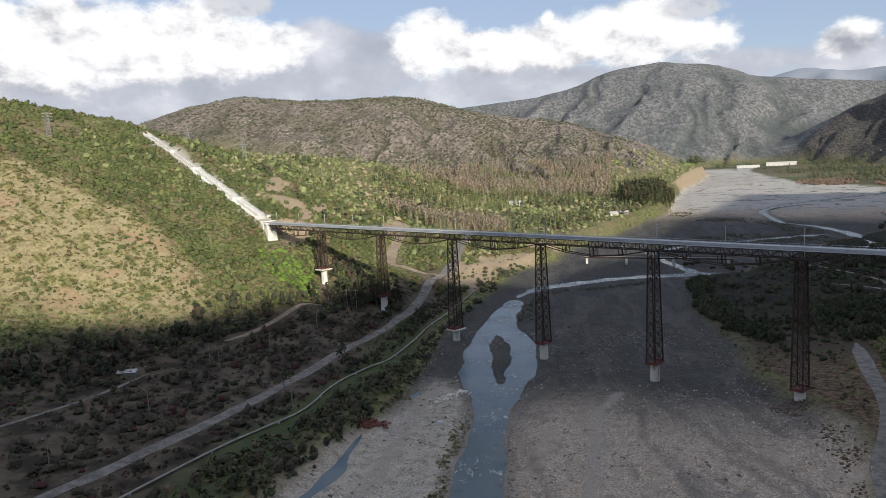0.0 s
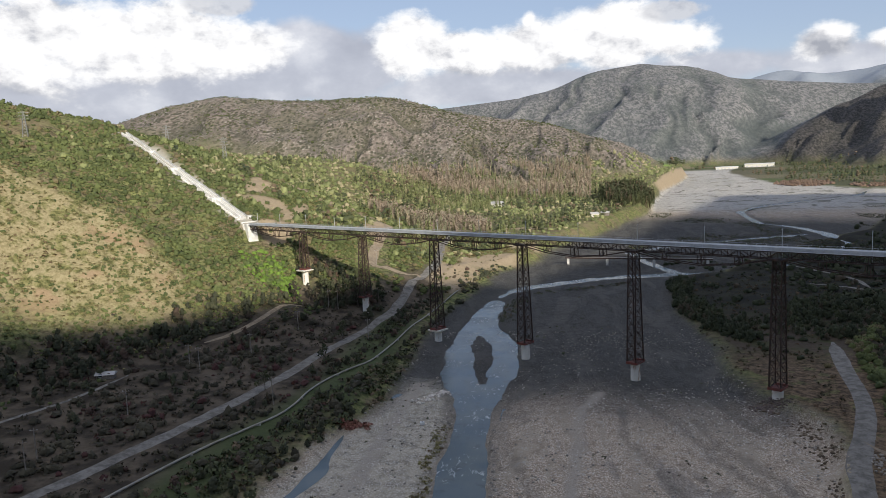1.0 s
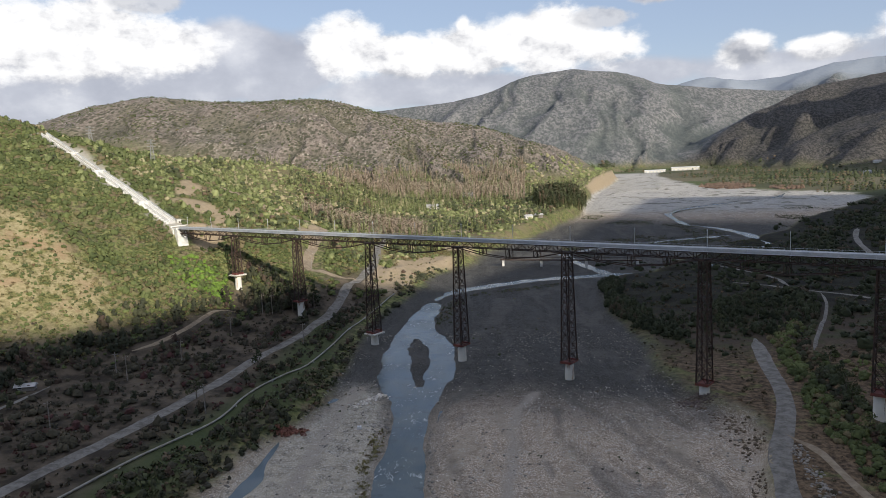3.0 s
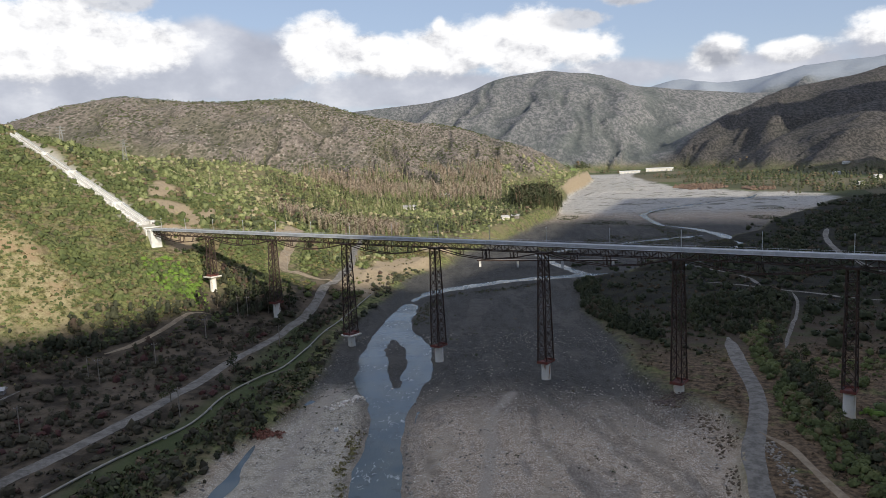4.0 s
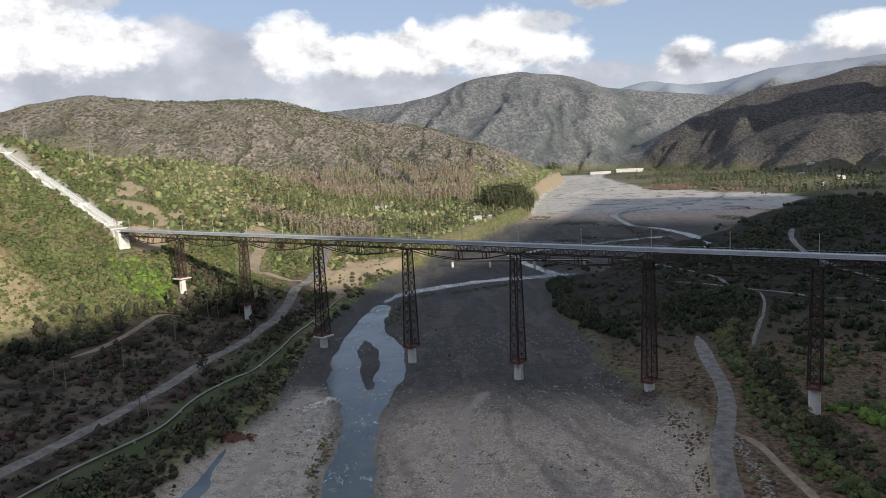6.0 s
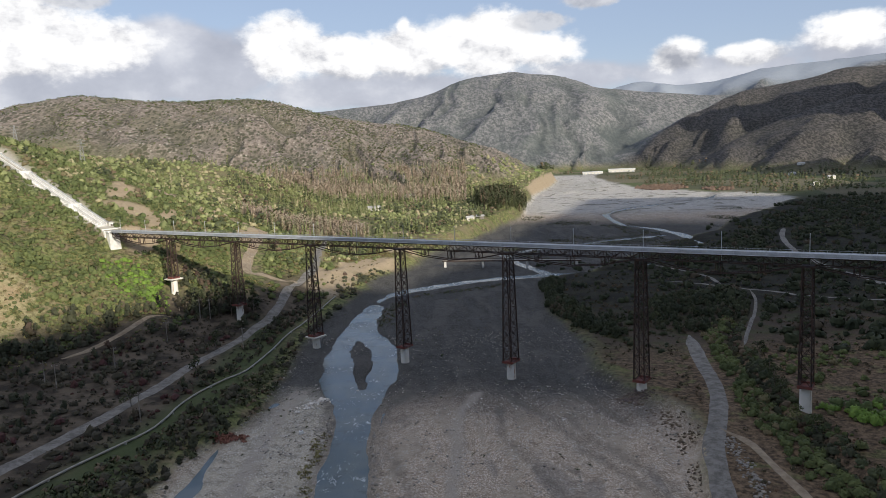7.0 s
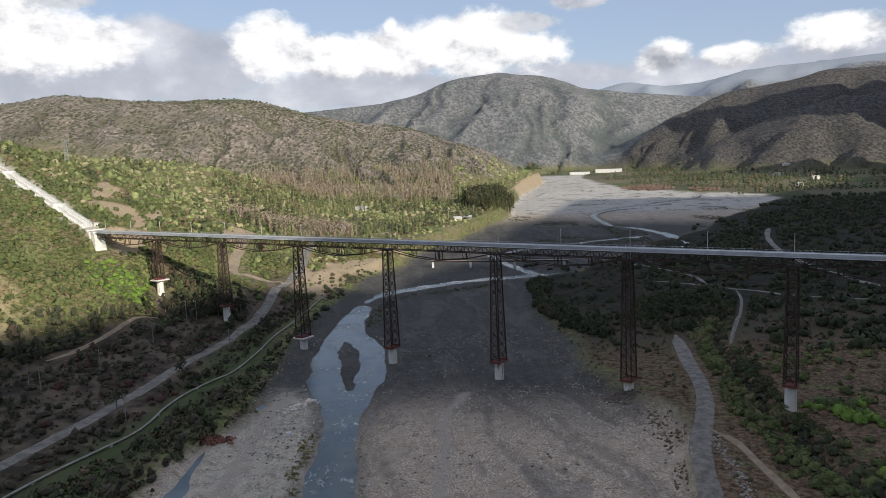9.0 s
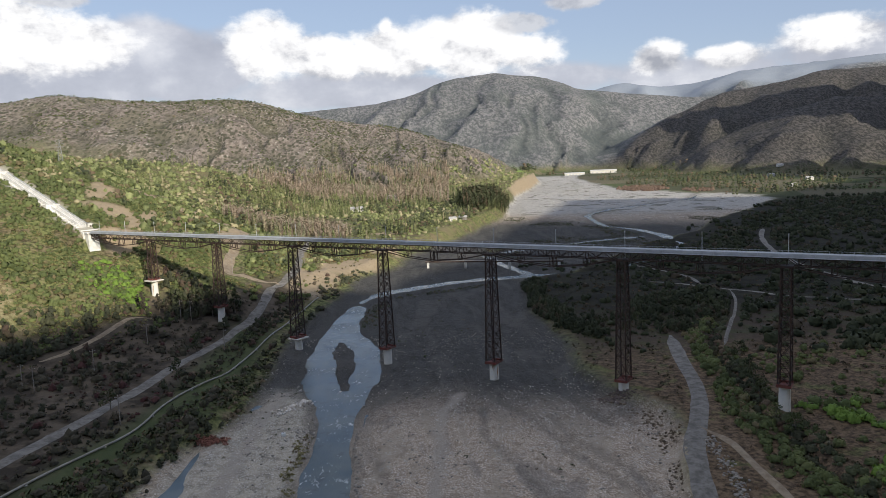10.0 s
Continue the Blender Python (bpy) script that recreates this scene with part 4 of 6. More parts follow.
def build_abutment_and_chute():
    """The pale concrete chute that climbs the hill behind the bridge's end."""
    p = P0 - AXIS * SPAN * 5
    m = pose(p.x, p.y, 0, 0, 0, TURN + 180)          # x runs uphill
    a = thing("bridge_abutment", "white concrete abutment at the end of the bridge", "abutment", m)
    g = Geo()
    g.rings([[(-0.5, -3.2, 38), (9, -3.2, 38), (9, 3.2, 38), (-0.5, 3.2, 38)], [(0.4, -2.8, 48.2), (9, -2.8, 48.2), (9, 2.8, 48.2), (0.4, 2.8, 48.2)]])
    part("wall", g, WHITE, a)
    part("cap", Geo().box(0.2, -3.4, 48.2, 10, 3.4, 49.0), WHITE, a)
    part("wing_wall", Geo().rings([[(3, 3.2, 40), (11, 3.2, 40), (11, 3.9, 40), (3, 3.9, 40)], [(3, 3.2, 49), (11, 3.2, 51), (11, 3.9, 51), (3, 3.9, 49)]]), WHITE, a)
    h = thing("valve_house", "small flat-roofed concrete house beside the chute", "hut", m)
    part("wall", Geo().box(9, -5.6, 48, 13, -3.0, 53.0), WHITE, h)
    part("roof", Geo().box(8.7, -5.9, 53.0, 13.3, -2.8, 53.25), CONCRETE, h)
    part("door", Geo().box(8.94, -4.8, 50.2, 9.0, -3.9, 52.2), STEEL, h)
    platform = thing("inspection_platform", "concrete platform with handrails beside the chute", "platform", m)
    part("slab", Geo().box(5, -6.5, 49.5, 13, 3.6, 50.1), WHITE, platform)
    for x in (5.2, 8, 10.5, 12.8):
        part("post", Geo().box(x - 0.06, -6.4, 50.1, x + 0.06, -6.28, 51.3), GALV, platform)
    part("rail", Geo().box(5.1, -6.38, 51.2, 12.9, -6.3, 51.3), GALV, platform)
    c = thing("hillside_chute", "pale concrete chute climbing the hillside on a stepped base", "chute", m)
    slope = 0.39
    z = lambda x: 50.0 + slope * (x - 4) - (0.9 if x > 88 else 0)
    runs = [(9, 38), (38, 86), (88, 120), (120, 158)]
    for x0, x1 in runs:
        g = Geo()
        g.rings([[(x0, -1.9, z(x0 + .01) - 9), (x0, 1.9, z(x0 + .01) - 9), (x0, 1.9, z(x0 + .01)), (x0, -1.9, z(x0 + .01))], [(x1, -1.9, z(x1) - 9), (x1, 1.9, z(x1) - 9), (x1, 1.9, z(x1)), (x1, -1.9, z(x1))]])
        part("base", g, CONCRETE, c)
        for s in (-1, 1):
            g = Geo().rings([[(x0, s * 1.55 - .25, z(x0 + .01)), (x0, s * 1.55 + .25, z(x0 + .01)), (x0, s * 1.55 + .25, z(x0 + .01) + 1.3), (x0, s * 1.55 - .25, z(x0 + .01) + 1.3)],
                             [(x1, s * 1.55 - .25, z(x1)), (x1, s * 1.55 + .25, z(x1)), (x1, s * 1.55 + .25, z(x1) + 1.3), (x1, s * 1.55 - .25, z(x1) + 1.3)]])
            part("wall", g, WHITE, c)
        # stair beside it
        n = int((x1 - x0) / 2.4)
        for i in range(n):
            x = x0 + (x1 - x0) * i / n
            part("step", Geo().box(x, 2.0, z(x + .01) - 6, x + (x1 - x0) / n, 3.9, z(x + .01) + 0.2), WHITE, c)
        part("handrail", Geo().bar((x0, 3.85, z(x0 + .01) + 1.3), (x1, 3.85, z(x1) + 1.2), 0.09).bar((x0, -2.4, z(x0 + .01) + 1.5), (x1, -2.4, z(x1) + 1.4), 0.3), GALV, c)
        n = max(3, int((x1 - x0) / 7))
        for i in range(n):
            x = x0 + (x1 - x0) * (i + .5) / n
            part("support", Geo().box(x - .3, -2.6, z(x) - 6, x + .3, -2.0, z(x) + 1.4), CONCRETE, c)
    for x in (37, 87, 121):
        part("anchor_block", Geo().box(x - 2.2, -3.3, z(x) - 8, x + 2.2, 4.3, z(x) + 1.0), WHITE, c, "white concrete anchor block")


STEEL = plain("rusted_steel", (0.022, 0.016, 0.014), (0.075, 0.040, 0.028), 0.7, 0.75, 0.0, 0.0)
OXIDE = plain("red_oxide_paint", (0.20, 0.05, 0.035), (0.13, 0.05, 0.04), 0.8, 0.7, 0.0, 0.0)
FLUME = plain("grey_flume_steel", (0.36, 0.37, 0.38), (0.50, 0.51, 0.52), 0.35, 0.55, 0.0, 0.0)
WHITE = plain("white_concrete", (0.58, 0.56, 0.52), (0.78, 0.77, 0.74), 0.35, 0.9, 0.0, 0.03)


def pier_material():
    mat, N, b, pos = material("stained_concrete", 0.9)
    sep = N.n("ShaderNodeSeparateXYZ")
    N.put(sep.inputs[0], pos)
    tall = N.n("ShaderNodeCombineXYZ")
    for s, (v, k) in zip(tall.inputs, ((sep.outputs[0], 1.3), (sep.outputs[1], 1.3), (sep.outputs[2], 0.18))):
        N.put(s, N.m("MULTIPLY", v, k))
    streak = N.noise(tall.outputs[0], 0.9, 4, 0.6)
    c = N.mix(N.noise(pos, 0.8, 5), (0.72, 0.67, 0.59), (0.86, 0.82, 0.74))
    c = N.mix(N.step(streak, 0.60, 0.66), c, (0.36, 0.19, 0.09))
    c = N.mix(N.step(N.noise(tall.outputs[0], 1.7, 3), 0.66, 0.78), c, (0.34, 0.31, 0.28))
    N.put(b.inputs["Base Color"], c)
    return mat


PIER = pier_material()
build_bridge()
build_abutment_and_chute()
# ---- growth ----
RND = np.random.RandomState(5)


def leaf_quads(n, rx, rz, size, seed, base=0.0, shell=0.5):
    """A crown of n leafy patches on a lumpy round form standing on z = 0."""
    r = np.random.RandomState(seed)
    d = r.normal(size=(n, 3))
    d /= np.linalg.norm(d, axis=1)[:, None]
    d[:, 2] = np.where(d[:, 2] < -0.35, -d[:, 2], d[:, 2])
    rad = shell + (1 - shell) * r.rand(n) ** 0.6
    lump = 1 + 0.28 * np.sin(d[:, 0] * 4 + seed) * np.cos(d[:, 1] * 3 + seed * 2)
    c = d * (rad * lump)[:, None] * [rx, rx, rz / 2] + [0, 0, base + rz * 0.42]
    nrm = d + 0.55 * r.normal(size=(n, 3))
    nrm /= np.linalg.norm(nrm, axis=1)[:, None]
    u = np.cross(nrm, r.normal(size=(n, 3)))
    u /= np.linalg.norm(u, axis=1)[:, None]
    v = np.cross(nrm, u)
    s = size * (0.6 + 0.8 * r.rand(n))[:, None]
    k = 0.45 + 0.3 * r.rand(n)[:, None]
    away = (np.cross(u, v) * (c - [0, 0, base + rz * 0.3])).sum(1) < 0
    v = np.where(away[:, None], -v, v)
    quad = np.stack([c - u * s, c - v * s * k - u * s * 0.15, c + u * s, c + v * s * k + u * s * 0.2], 1)
    return quad


def trunk_quads(h, w, lean=0.0):
    out = []
    for i in range(4):
        a, b = i * math.pi / 2, (i + 1) * math.pi / 2
        out.append([(w * math.cos(a), w * math.sin(a), -0.3), (w * math.cos(b), w * math.sin(b), -0.3), (lean + 0.4 * w * math.cos(b), 0.4 * w * math.sin(b), h), (lean + 0.4 * w * math.cos(a), 0.4 * w * math.sin(a), h)])
    return np.array(out)


def clump_quads(seed, rx=1.0, rz=1.5, cuts=2, base=0.0):
    """A lumpy closed crown of small faces, standing on z = base."""
    g = np.linspace(-1, 1, cuts + 1)
    out = []
    for axis in range(3):
        for side in (-1.0, 1.0):
            for i in range(cuts):
                for j in range(cuts):
                    ring = [(g[i], g[j]), (g[i + 1], g[j]), (g[i + 1], g[j + 1]), (g[i], g[j + 1])]
                    quad = [np.roll(np.array([side, u, v]), axis) for u, v in (ring if side > 0 else ring[::-1])]
                    out.append(quad)
    q = np.array(out)
    q = q[q[:, :, 2].mean(1) > -0.6]
    d = q / np.linalg.norm(q, axis=2)[:, :, None]
    x, y, z = d[..., 0], d[..., 1], d[..., 2]
    r = 1 + 0.34 * np.sin(3.1 * x + seed) * np.cos(2.7 * y + 2 * seed) + 0.20 * np.sin(5.2 * z + 4.3 * x + 3 * seed) + 0.16 * np.cos(6.1 * y + 2.2 * z + seed)
    return d * r[..., None] * [rx, rx, rz / 2] + [0, 0, base + rz * 0.42]


def bush(seed, leaves, size, cuts=2, rz=1.5, lobes_more=1):
    """A rounded bush: a few merging clumps with loose leafy sprays on them."""
    r = np.random.RandomState(900 + seed)
    lobes = [clump_quads(seed, 0.78 if lobes_more else 0.82, rz * 0.86, cuts)]
    for i in range(lobes_more):
        a, k = r.rand() * 6.283, 0.42 + 0.2 * r.rand()
        lobes.append(clump_quads(seed + 7 * i, k, rz * k * 1.1, 2) + np.array([0.55 * math.cos(a), 0.55 * math.sin(a), 0.05 * rz]))
    return np.vstack(lobes + [leaf_quads(leaves, 0.98, rz, size, seed, 0.0, 0.8)])


def crowned(seed, leaves, size, tall=2.6, n=4):
    """A tree of several uneven clumps on a trunk, seen from far off."""
    r = np.random.RandomState(700 + seed)
    lobes = []
    for i in range(n):
        a, k = r.rand() * 6.283, (0.40 + 0.22 * r.rand()) * (1 if n > 2 else 1.3)
        z = tall * (0.18 + 0.51 * i / (n - 1))
        lobes.append(clump_quads(seed + 5 * i, k * (1.1 - 0.12 * i), tall * 0.36, 2, z) + np.array([0.34 * math.cos(a) * (1 - i / 5), 0.34 * math.sin(a) * (1 - i / 5), 0]))
    return np.vstack(lobes + [leaf_quads(leaves, 0.82, tall, size, seed, 0.15, 0.75), trunk_quads(tall * 0.4, 0.09)])


# unit forms: about 1 m in radius
BUSHES = [bush(s, 60, 0.16, 3) for s in range(6)]
BUSHES_MID = [bush(10 + s, 18, 0.19, 2) for s in range(6)]
BUSHES_FAR = [bush(20 + s, 12, 0.34, 2, 1.5, 0) for s in range(6)]
TUFTS = [leaf_quads(10, 1.0, 1.2, 0.45, 40 + s) for s in range(5)]
TREES_FAR = [crowned(60 + s, 10, 0.28, 2.6, 2) for s in range(6)]
TREES_MID = [crowned(160 + s, 64, 0.17, 2.2) for s in range(5)]
POPLARS = [np.vstack([leaf_quads(44, 0.27, 3.9, 0.16, 80 + s, 0.2, 0.2), trunk_quads(2.9, 0.06)]) for s in range(6)]


def scatter(name, label, forms, pts, size, mat, category="shrubs", stretch=0.25, sink=0.1):
    """Bakes many small plants into one stuff object. pts: (n, 2); size: (n,)."""
    n = len(pts)
    if n == 0:
        return None
    z = height(pts[:, 0], pts[:, 1]) - sink * size
    which = RND.randint(0, len(forms), n)
    ang = RND.rand(n) * 6.283
    tall = 1 + stretch * (RND.rand(n) * 2 - 1)
    tint = RND.rand(n)
    V, T, W = [], [], []
    for k, form in enumerate(forms):
        sel = which == k
        if not sel.any():
            continue
        q = form.reshape(-1, 3)
        c, s = np.cos(ang[sel])[:, None], np.sin(ang[sel])[:, None]
        x = (q[None, :, 0] * c - q[None, :, 1] * s) * size[sel][:, None] + pts[sel, 0][:, None]
        y = (q[None, :, 0] * s + q[None, :, 1] * c) * size[sel][:, None] + pts[sel, 1][:, None]
        zz = q[None, :, 2] * (size[sel] * tall[sel])[:, None] + z[sel][:, None]
        V.append(np.stack([x, y, zz], -1).reshape(-1, 3))
        T.append(np.repeat(tint[sel], len(q)))
        w = (q - q.mean(0)) * [1, 1, 0.8] + [0, 0, 0.6]
        w /= np.linalg.norm(w, axis=1)[:, None]
        f = np.cross(form[:, 2] - form[:, 0], form[:, 3] - form[:, 1])
        f /= np.linalg.norm(f, axis=1)[:, None]
        w = 0.55 * w + 0.45 * np.repeat(f, 4, 0)
        w /= np.linalg.norm(w, axis=1)[:, None]
        W.append(np.stack([w[None, :, 0] * c - w[None, :, 1] * s, w[None, :, 0] * s + w[None, :, 1] * c, np.broadcast_to(w[None, :, 2], x.shape)], -1).reshape(-1, 3))
    V, T, W = np.vstack(V), np.concatenate(T), np.vstack(W)
    me = bpy.data.meshes.new(name)
    me.vertices.add(len(V))
    me.vertices.foreach_set("co", V.ravel())
    me.loops.add(len(V))
    me.loops.foreach_set("vertex_index", np.arange(len(V)))
    me.polygons.add(len(V) // 4)
    me.polygons.foreach_set("loop_start", np.arange(0, len(V), 4))
    me.attributes.new("tint", "FLOAT", "POINT").data.foreach_set("value", T.astype(np.float32))
    me.polygons.foreach_set("use_smooth", np.ones(len(V) // 4, bool))
    me.update()
    me.normals_split_custom_set_from_vertices(W.astype(np.float32))      # soft light over each crown
    me.materials.append(mat)
    return tagged(new(name, me), label, category, kind="stuff")


def foliage(name, dark, light, odd=None, rough=0.75, odd_share=0.8):
    mat, N, b, pos = material(name, rough)
    isl = N.n("ShaderNodeNewGeometry").outputs["Random Per Island"]
    tint = N.attr("tint")
    f = N.m("ADD", N.m("MULTIPLY", isl, 0.30), N.m("ADD", N.m("MULTIPLY", tint, 0.25), N.m("MULTIPLY", N.step(N.noise(pos, 0.05, 4), 0.35, 0.65), 0.45)))
    c = N.mix(f, dark, light)
    if odd:
        c = N.mix(N.step(N.m("ADD", tint, N.m("MULTIPLY", N.m("SUBTRACT", N.noise(pos, 0.025, 3), 0.5), 1.3)), odd_share - 0.08, odd_share + 0.08), c, odd)
    N.put(b.inputs["Base Color"], c)
    N.put(b.inputs["Specular IOR Level"], 0.25)
    return mat


def sample(n, x0, x1, y0, y1, keep):
    """Random spots in a rectangle, kept with the chance keep(x, y, z) gives, off the roads and the water."""
    x, y = x0 + (x1 - x0) * RND.rand(n), y0 + (y1 - y0) * RND.rand(n)
    seen = in_view(x, y)
    x, y = x[seen], y[seen]
    n, z = len(x), height(x, y)
    k = RND.rand(n) < keep(x, y, z)
    k &= seg_near(x, y + 4, ROAD_UP)[0] > 9
    for line, gap in ((ROAD_LEFT, 4.6), (ROAD_RIGHT, 5.2), (TRACK_RIGHT, 3.6), (TRACK_LINK, 3.0), (TRACK_OVER, 3.2), (TRACK_FAR, 6.0), (ROAD_SPUR, 3.4), (PATH_FOOT, 3.0), (PATH_UNDER, 3.2)):
        k &= seg_near(x, y + 1.5, line)[0] > gap
    k &= seg_near(x - 0.6, y + 1.5, PIPE)[0] > 3.6
    k &= seg_near(x, y, CHUTE_LINE)[0] > 5.0
    for i in range(-4, 4):
        p = P0 + AXIS * SPAN * i
        k &= np.hypot(x - p.x, y - p.y) > (6.5 if i == -4 else 5.5)
    k &= seg_near(x, y, [(-130.4, 367.2), (-120, 338)])[0] > 3.5
    k &= seg_near(x, y, [(-168, 393), (-161, 375)])[0] > 8
    k &= RND.rand(n) > bare_at(x, y) * 0.9
    k &= z > floor_z(x, y) - 0.2
    return np.stack([x[k], y[k]], 1)


def bank_off(x, y):
    return np.interp(y, [p[1] for p in BANK], [p[0] for p in BANK]) - x


def in_view(x, y, lo=-43.0, hi=37.0):
    """Whether spots lie in the camera's sweep, by azimuth in degrees; plants grow only there."""
    a = np.degrees(np.arctan2(x, y))
    return (a > lo) & (a < hi)


def patch(x, y, size, seed, lo=0.45, hi=0.6):
    return smooth(lo, hi, 0.5 + 0.5 * fbm(x, y, size, 3, seed))


OLIVE = foliage("olive_scrub", (0.048, 0.064, 0.024), (0.165, 0.19, 0.068), (0.17, 0.14, 0.075), 0.8, 0.88)
LEAF = foliage("fresh_green_leaf", (0.075, 0.125, 0.022), (0.22, 0.34, 0.06), (0.10, 0.13, 0.045), 0.7, 0.75)
DARKLEAF = foliage("dark_leaf", (0.036, 0.045, 0.022), (0.11, 0.122, 0.055), (0.15, 0.11, 0.07), 0.75, 0.82)
STRAW = foliage("dry_tuft", (0.14, 0.12, 0.05), (0.28, 0.25, 0.11), (0.15, 0.10, 0.055), 0.85, 0.8)
WOOD = foliage("bench_tree_leaf", (0.085, 0.105, 0.042), (0.34, 0.36, 0.155), (0.38, 0.33, 0.20), 0.75, 0.84)
DEAD = foliage("dead_poplar_twig", (0.27, 0.205, 0.15), (0.46, 0.37, 0.275), (0.27, 0.27, 0.16), 0.85, 0.86)


# darker copies of the dark leaf; the lower tones stand in for shade
SHADYSCRUB = foliage("shady_scrub", (0.018, 0.024, 0.012), (0.060, 0.068, 0.032), (0.07, 0.055, 0.035), 0.8, 0.9)
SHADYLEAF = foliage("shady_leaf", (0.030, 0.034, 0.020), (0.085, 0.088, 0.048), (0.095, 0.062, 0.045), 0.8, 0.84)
TUSSOCK = foliage("brown_tussock", (0.04, 0.036, 0.02), (0.115, 0.095, 0.055), (0.14, 0.09, 0.055), 0.85, 0.8)
REED = foliage("red_brown_reed", (0.15, 0.10, 0.072), (0.27, 0.19, 0.14), None, 0.85)
BRUSH = foliage("grey_brown_brush", (0.036, 0.033, 0.023), (0.10, 0.088, 0.057), (0.085, 0.038, 0.034), 0.85, 0.92)


def grow():
    hill = lambda x, y: seg_near(x, y, GREEN)[0]
    spur = lambda x, y: seg_near(x, y, SPUR)[0]
    low = lambda x, y, z: z - floor_z(x, y)
    # steep green hill
    keep = lambda x, y, z: in_view(x, y) * smooth(14, 24, z) * smooth(-6, 8, above_dry(x, y)) * (0.14 + 0.86 * patch(x, y, 26, 2, 0.40, 0.54)) * (y < 620)
    p = sample(21000, -520, -95, 300, 620, keep)
    scatter("hill_scrub", "dense olive green scrub on the steep hill", BUSHES_FAR, p, 0.7 + 1.6 * RND.rand(len(p)) ** 2, OLIVE)
    # fresh green thicket below the bridge's end
    keep = lambda x, y, z: smooth(18, 8, np.hypot((x + 143) / 1.25, (y - 360) / 0.95) + 8 * fbm(x, y, 14, 3, 2)) * smooth(5, 10, z)
    p = sample(4200, -205, -105, 315, 400, keep)
    scatter("green_thicket", "bright green thicket on the slope below the bridge", BUSHES, p, 0.6 + 1.3 * RND.rand(len(p)) ** 1.6, LEAF)
    # tall dark brush under the first spans
    line = [(-124, 376), (-110, 362), (-96, 348), (-86, 338)]
    p = sample(700, -140, -70, 320, 395, lambda x, y, z: smooth(13, 5, seg_near(x, y, line)[0] + 6 * fbm(x, y, 14, 3, 5)) * 0.7)
    scatter("span_brush", "tall dark half-bare trees below the bridge", TREES_MID, p, 1.2 + 1.3 * RND.rand(len(p)), SHADYLEAF, "trees", 0.4)
    # dry spur with tufts
    keep = lambda x, y, z: in_view(x, y) * smooth(6, 16, z) * smooth(115, 80, spur(x, y)) * (0.40 + 0.6 * patch(x, y, 24, 3, 0.45, 0.58)) * (y < 385)
    p = sample(24000, -420, -120, 170, 385, keep)
    scatter("dry_tufts", "dry straw and olive tufts on the yellow slope", TUFTS, p, 0.35 + 0.75 * RND.rand(len(p)) ** 2, STRAW)
    keep = lambda x, y, z: in_view(x, y) * smooth(6, 12, z) * np.maximum(smooth(105, 70, spur(x, y)) * (0.24 + 0.66 * patch(x, y, 30, 5, 0.46, 0.60)), 0.85 * smooth(36, 18, z) * patch(x, y, 18, 2, 0.36, 0.48)) * (y < 420)
    p = sample(17000, -420, -110, 170, 420, keep)
    scatter("slope_shrubs", "low olive shrubs on the yellow slope", BUSHES_MID, p, 0.45 + 0.8 * RND.rand(len(p)) ** 2, OLIVE)
    # dark trees along the shaded foot of the hill
    foot = [(-215, 190), (-185, 235), (-165, 265), (-150, 290), (-140, 312), (-122, 330), (-112, 345)]
    keep = lambda x, y, z: smooth(17, 6, seg_near(x, y, foot)[0] + 8 * fbm(x, y, 18, 3, 3)) * 0.75
    p = sample(2600, -250, -90, 165, 370, keep)
    scatter("foot_woods", "dark trees and tall brush along the shaded foot of the hill", TREES_MID, p, 1.1 + 1.5 * RND.rand(len(p)) ** 1.5, SHADYLEAF, "trees")
    keep = lambda x, y, z: smooth(-2, 10, bank_off(x, y)) * smooth(24, 12, z) * smooth(0.50, 0.62, 0.5 + 0.5 * fbm(x, y, 24, 3, 1)) * smooth(4, 9, seg_near(x, y, ROAD_LEFT)[0])
    p = sample(1500, -220, -60, 150, 400, keep)
    scatter("flat_trees", "rounded dark green bushes on the shaded flats", TREES_MID, p, 0.7 + 1.1 * RND.rand(len(p)) ** 1.5, SHADYLEAF, "shrubs")
    # shaded flats beside the road
    keep = lambda x, y, z: smooth(-2, 6, bank_off(x, y)) * smooth(16, 9, z) * (0.18 + 0.8 * patch(x, y, 26, 4, 0.42, 0.55)) * in_view(x, y)
    p = sample(4500, -210, -45, 130, 460, keep)
    scatter("roadside_bushes", "dark brown bushes on the flat ground beside the road", BUSHES_MID, p, 0.5 + 1.6 * RND.rand(len(p)) ** 2.4, BRUSH)
    p = sample(4500, -210, -45, 130, 460, lambda x, y, z: 0.7 * smooth(2, 8, bank_off(x, y)) * smooth(22, 12, z) * in_view(x, y))
    scatter("brown_brush", "low grey-brown brush on the flat ground", TUFTS, p, 0.5 + 1.0 * RND.rand(len(p)) ** 2, BRUSH)
    keep = lambda x, y, z: smooth(0.5, 2.5, bank_off(x, y)) * smooth(30, 18, bank_off(x, y)) * (0.25 + 0.7 * patch(x, y, 20, 6, 0.4, 0.5))
    p = sample(3500, -120, -40, 140, 330, keep)
    scatter("bank_growth", "low green growth along the river bank", TUFTS, p, 0.6 + 1.0 * RND.rand(len(p)), DARKLEAF)
    p = sample(2600, -80, -10, 325, 500, lambda x, y, z: smooth(0, 3, bank_off(x, y)) * smooth(20, 9, bank_off(x, y)) * (0.25 + 0.6 * patch(x, y, 16, 2, 0.42, 0.56)))
    scatter("bank_brush", "dark brush on the steep river bank", BUSHES_MID, p, 0.7 + 1.3 * RND.rand(len(p)) ** 1.6, SHADYLEAF)
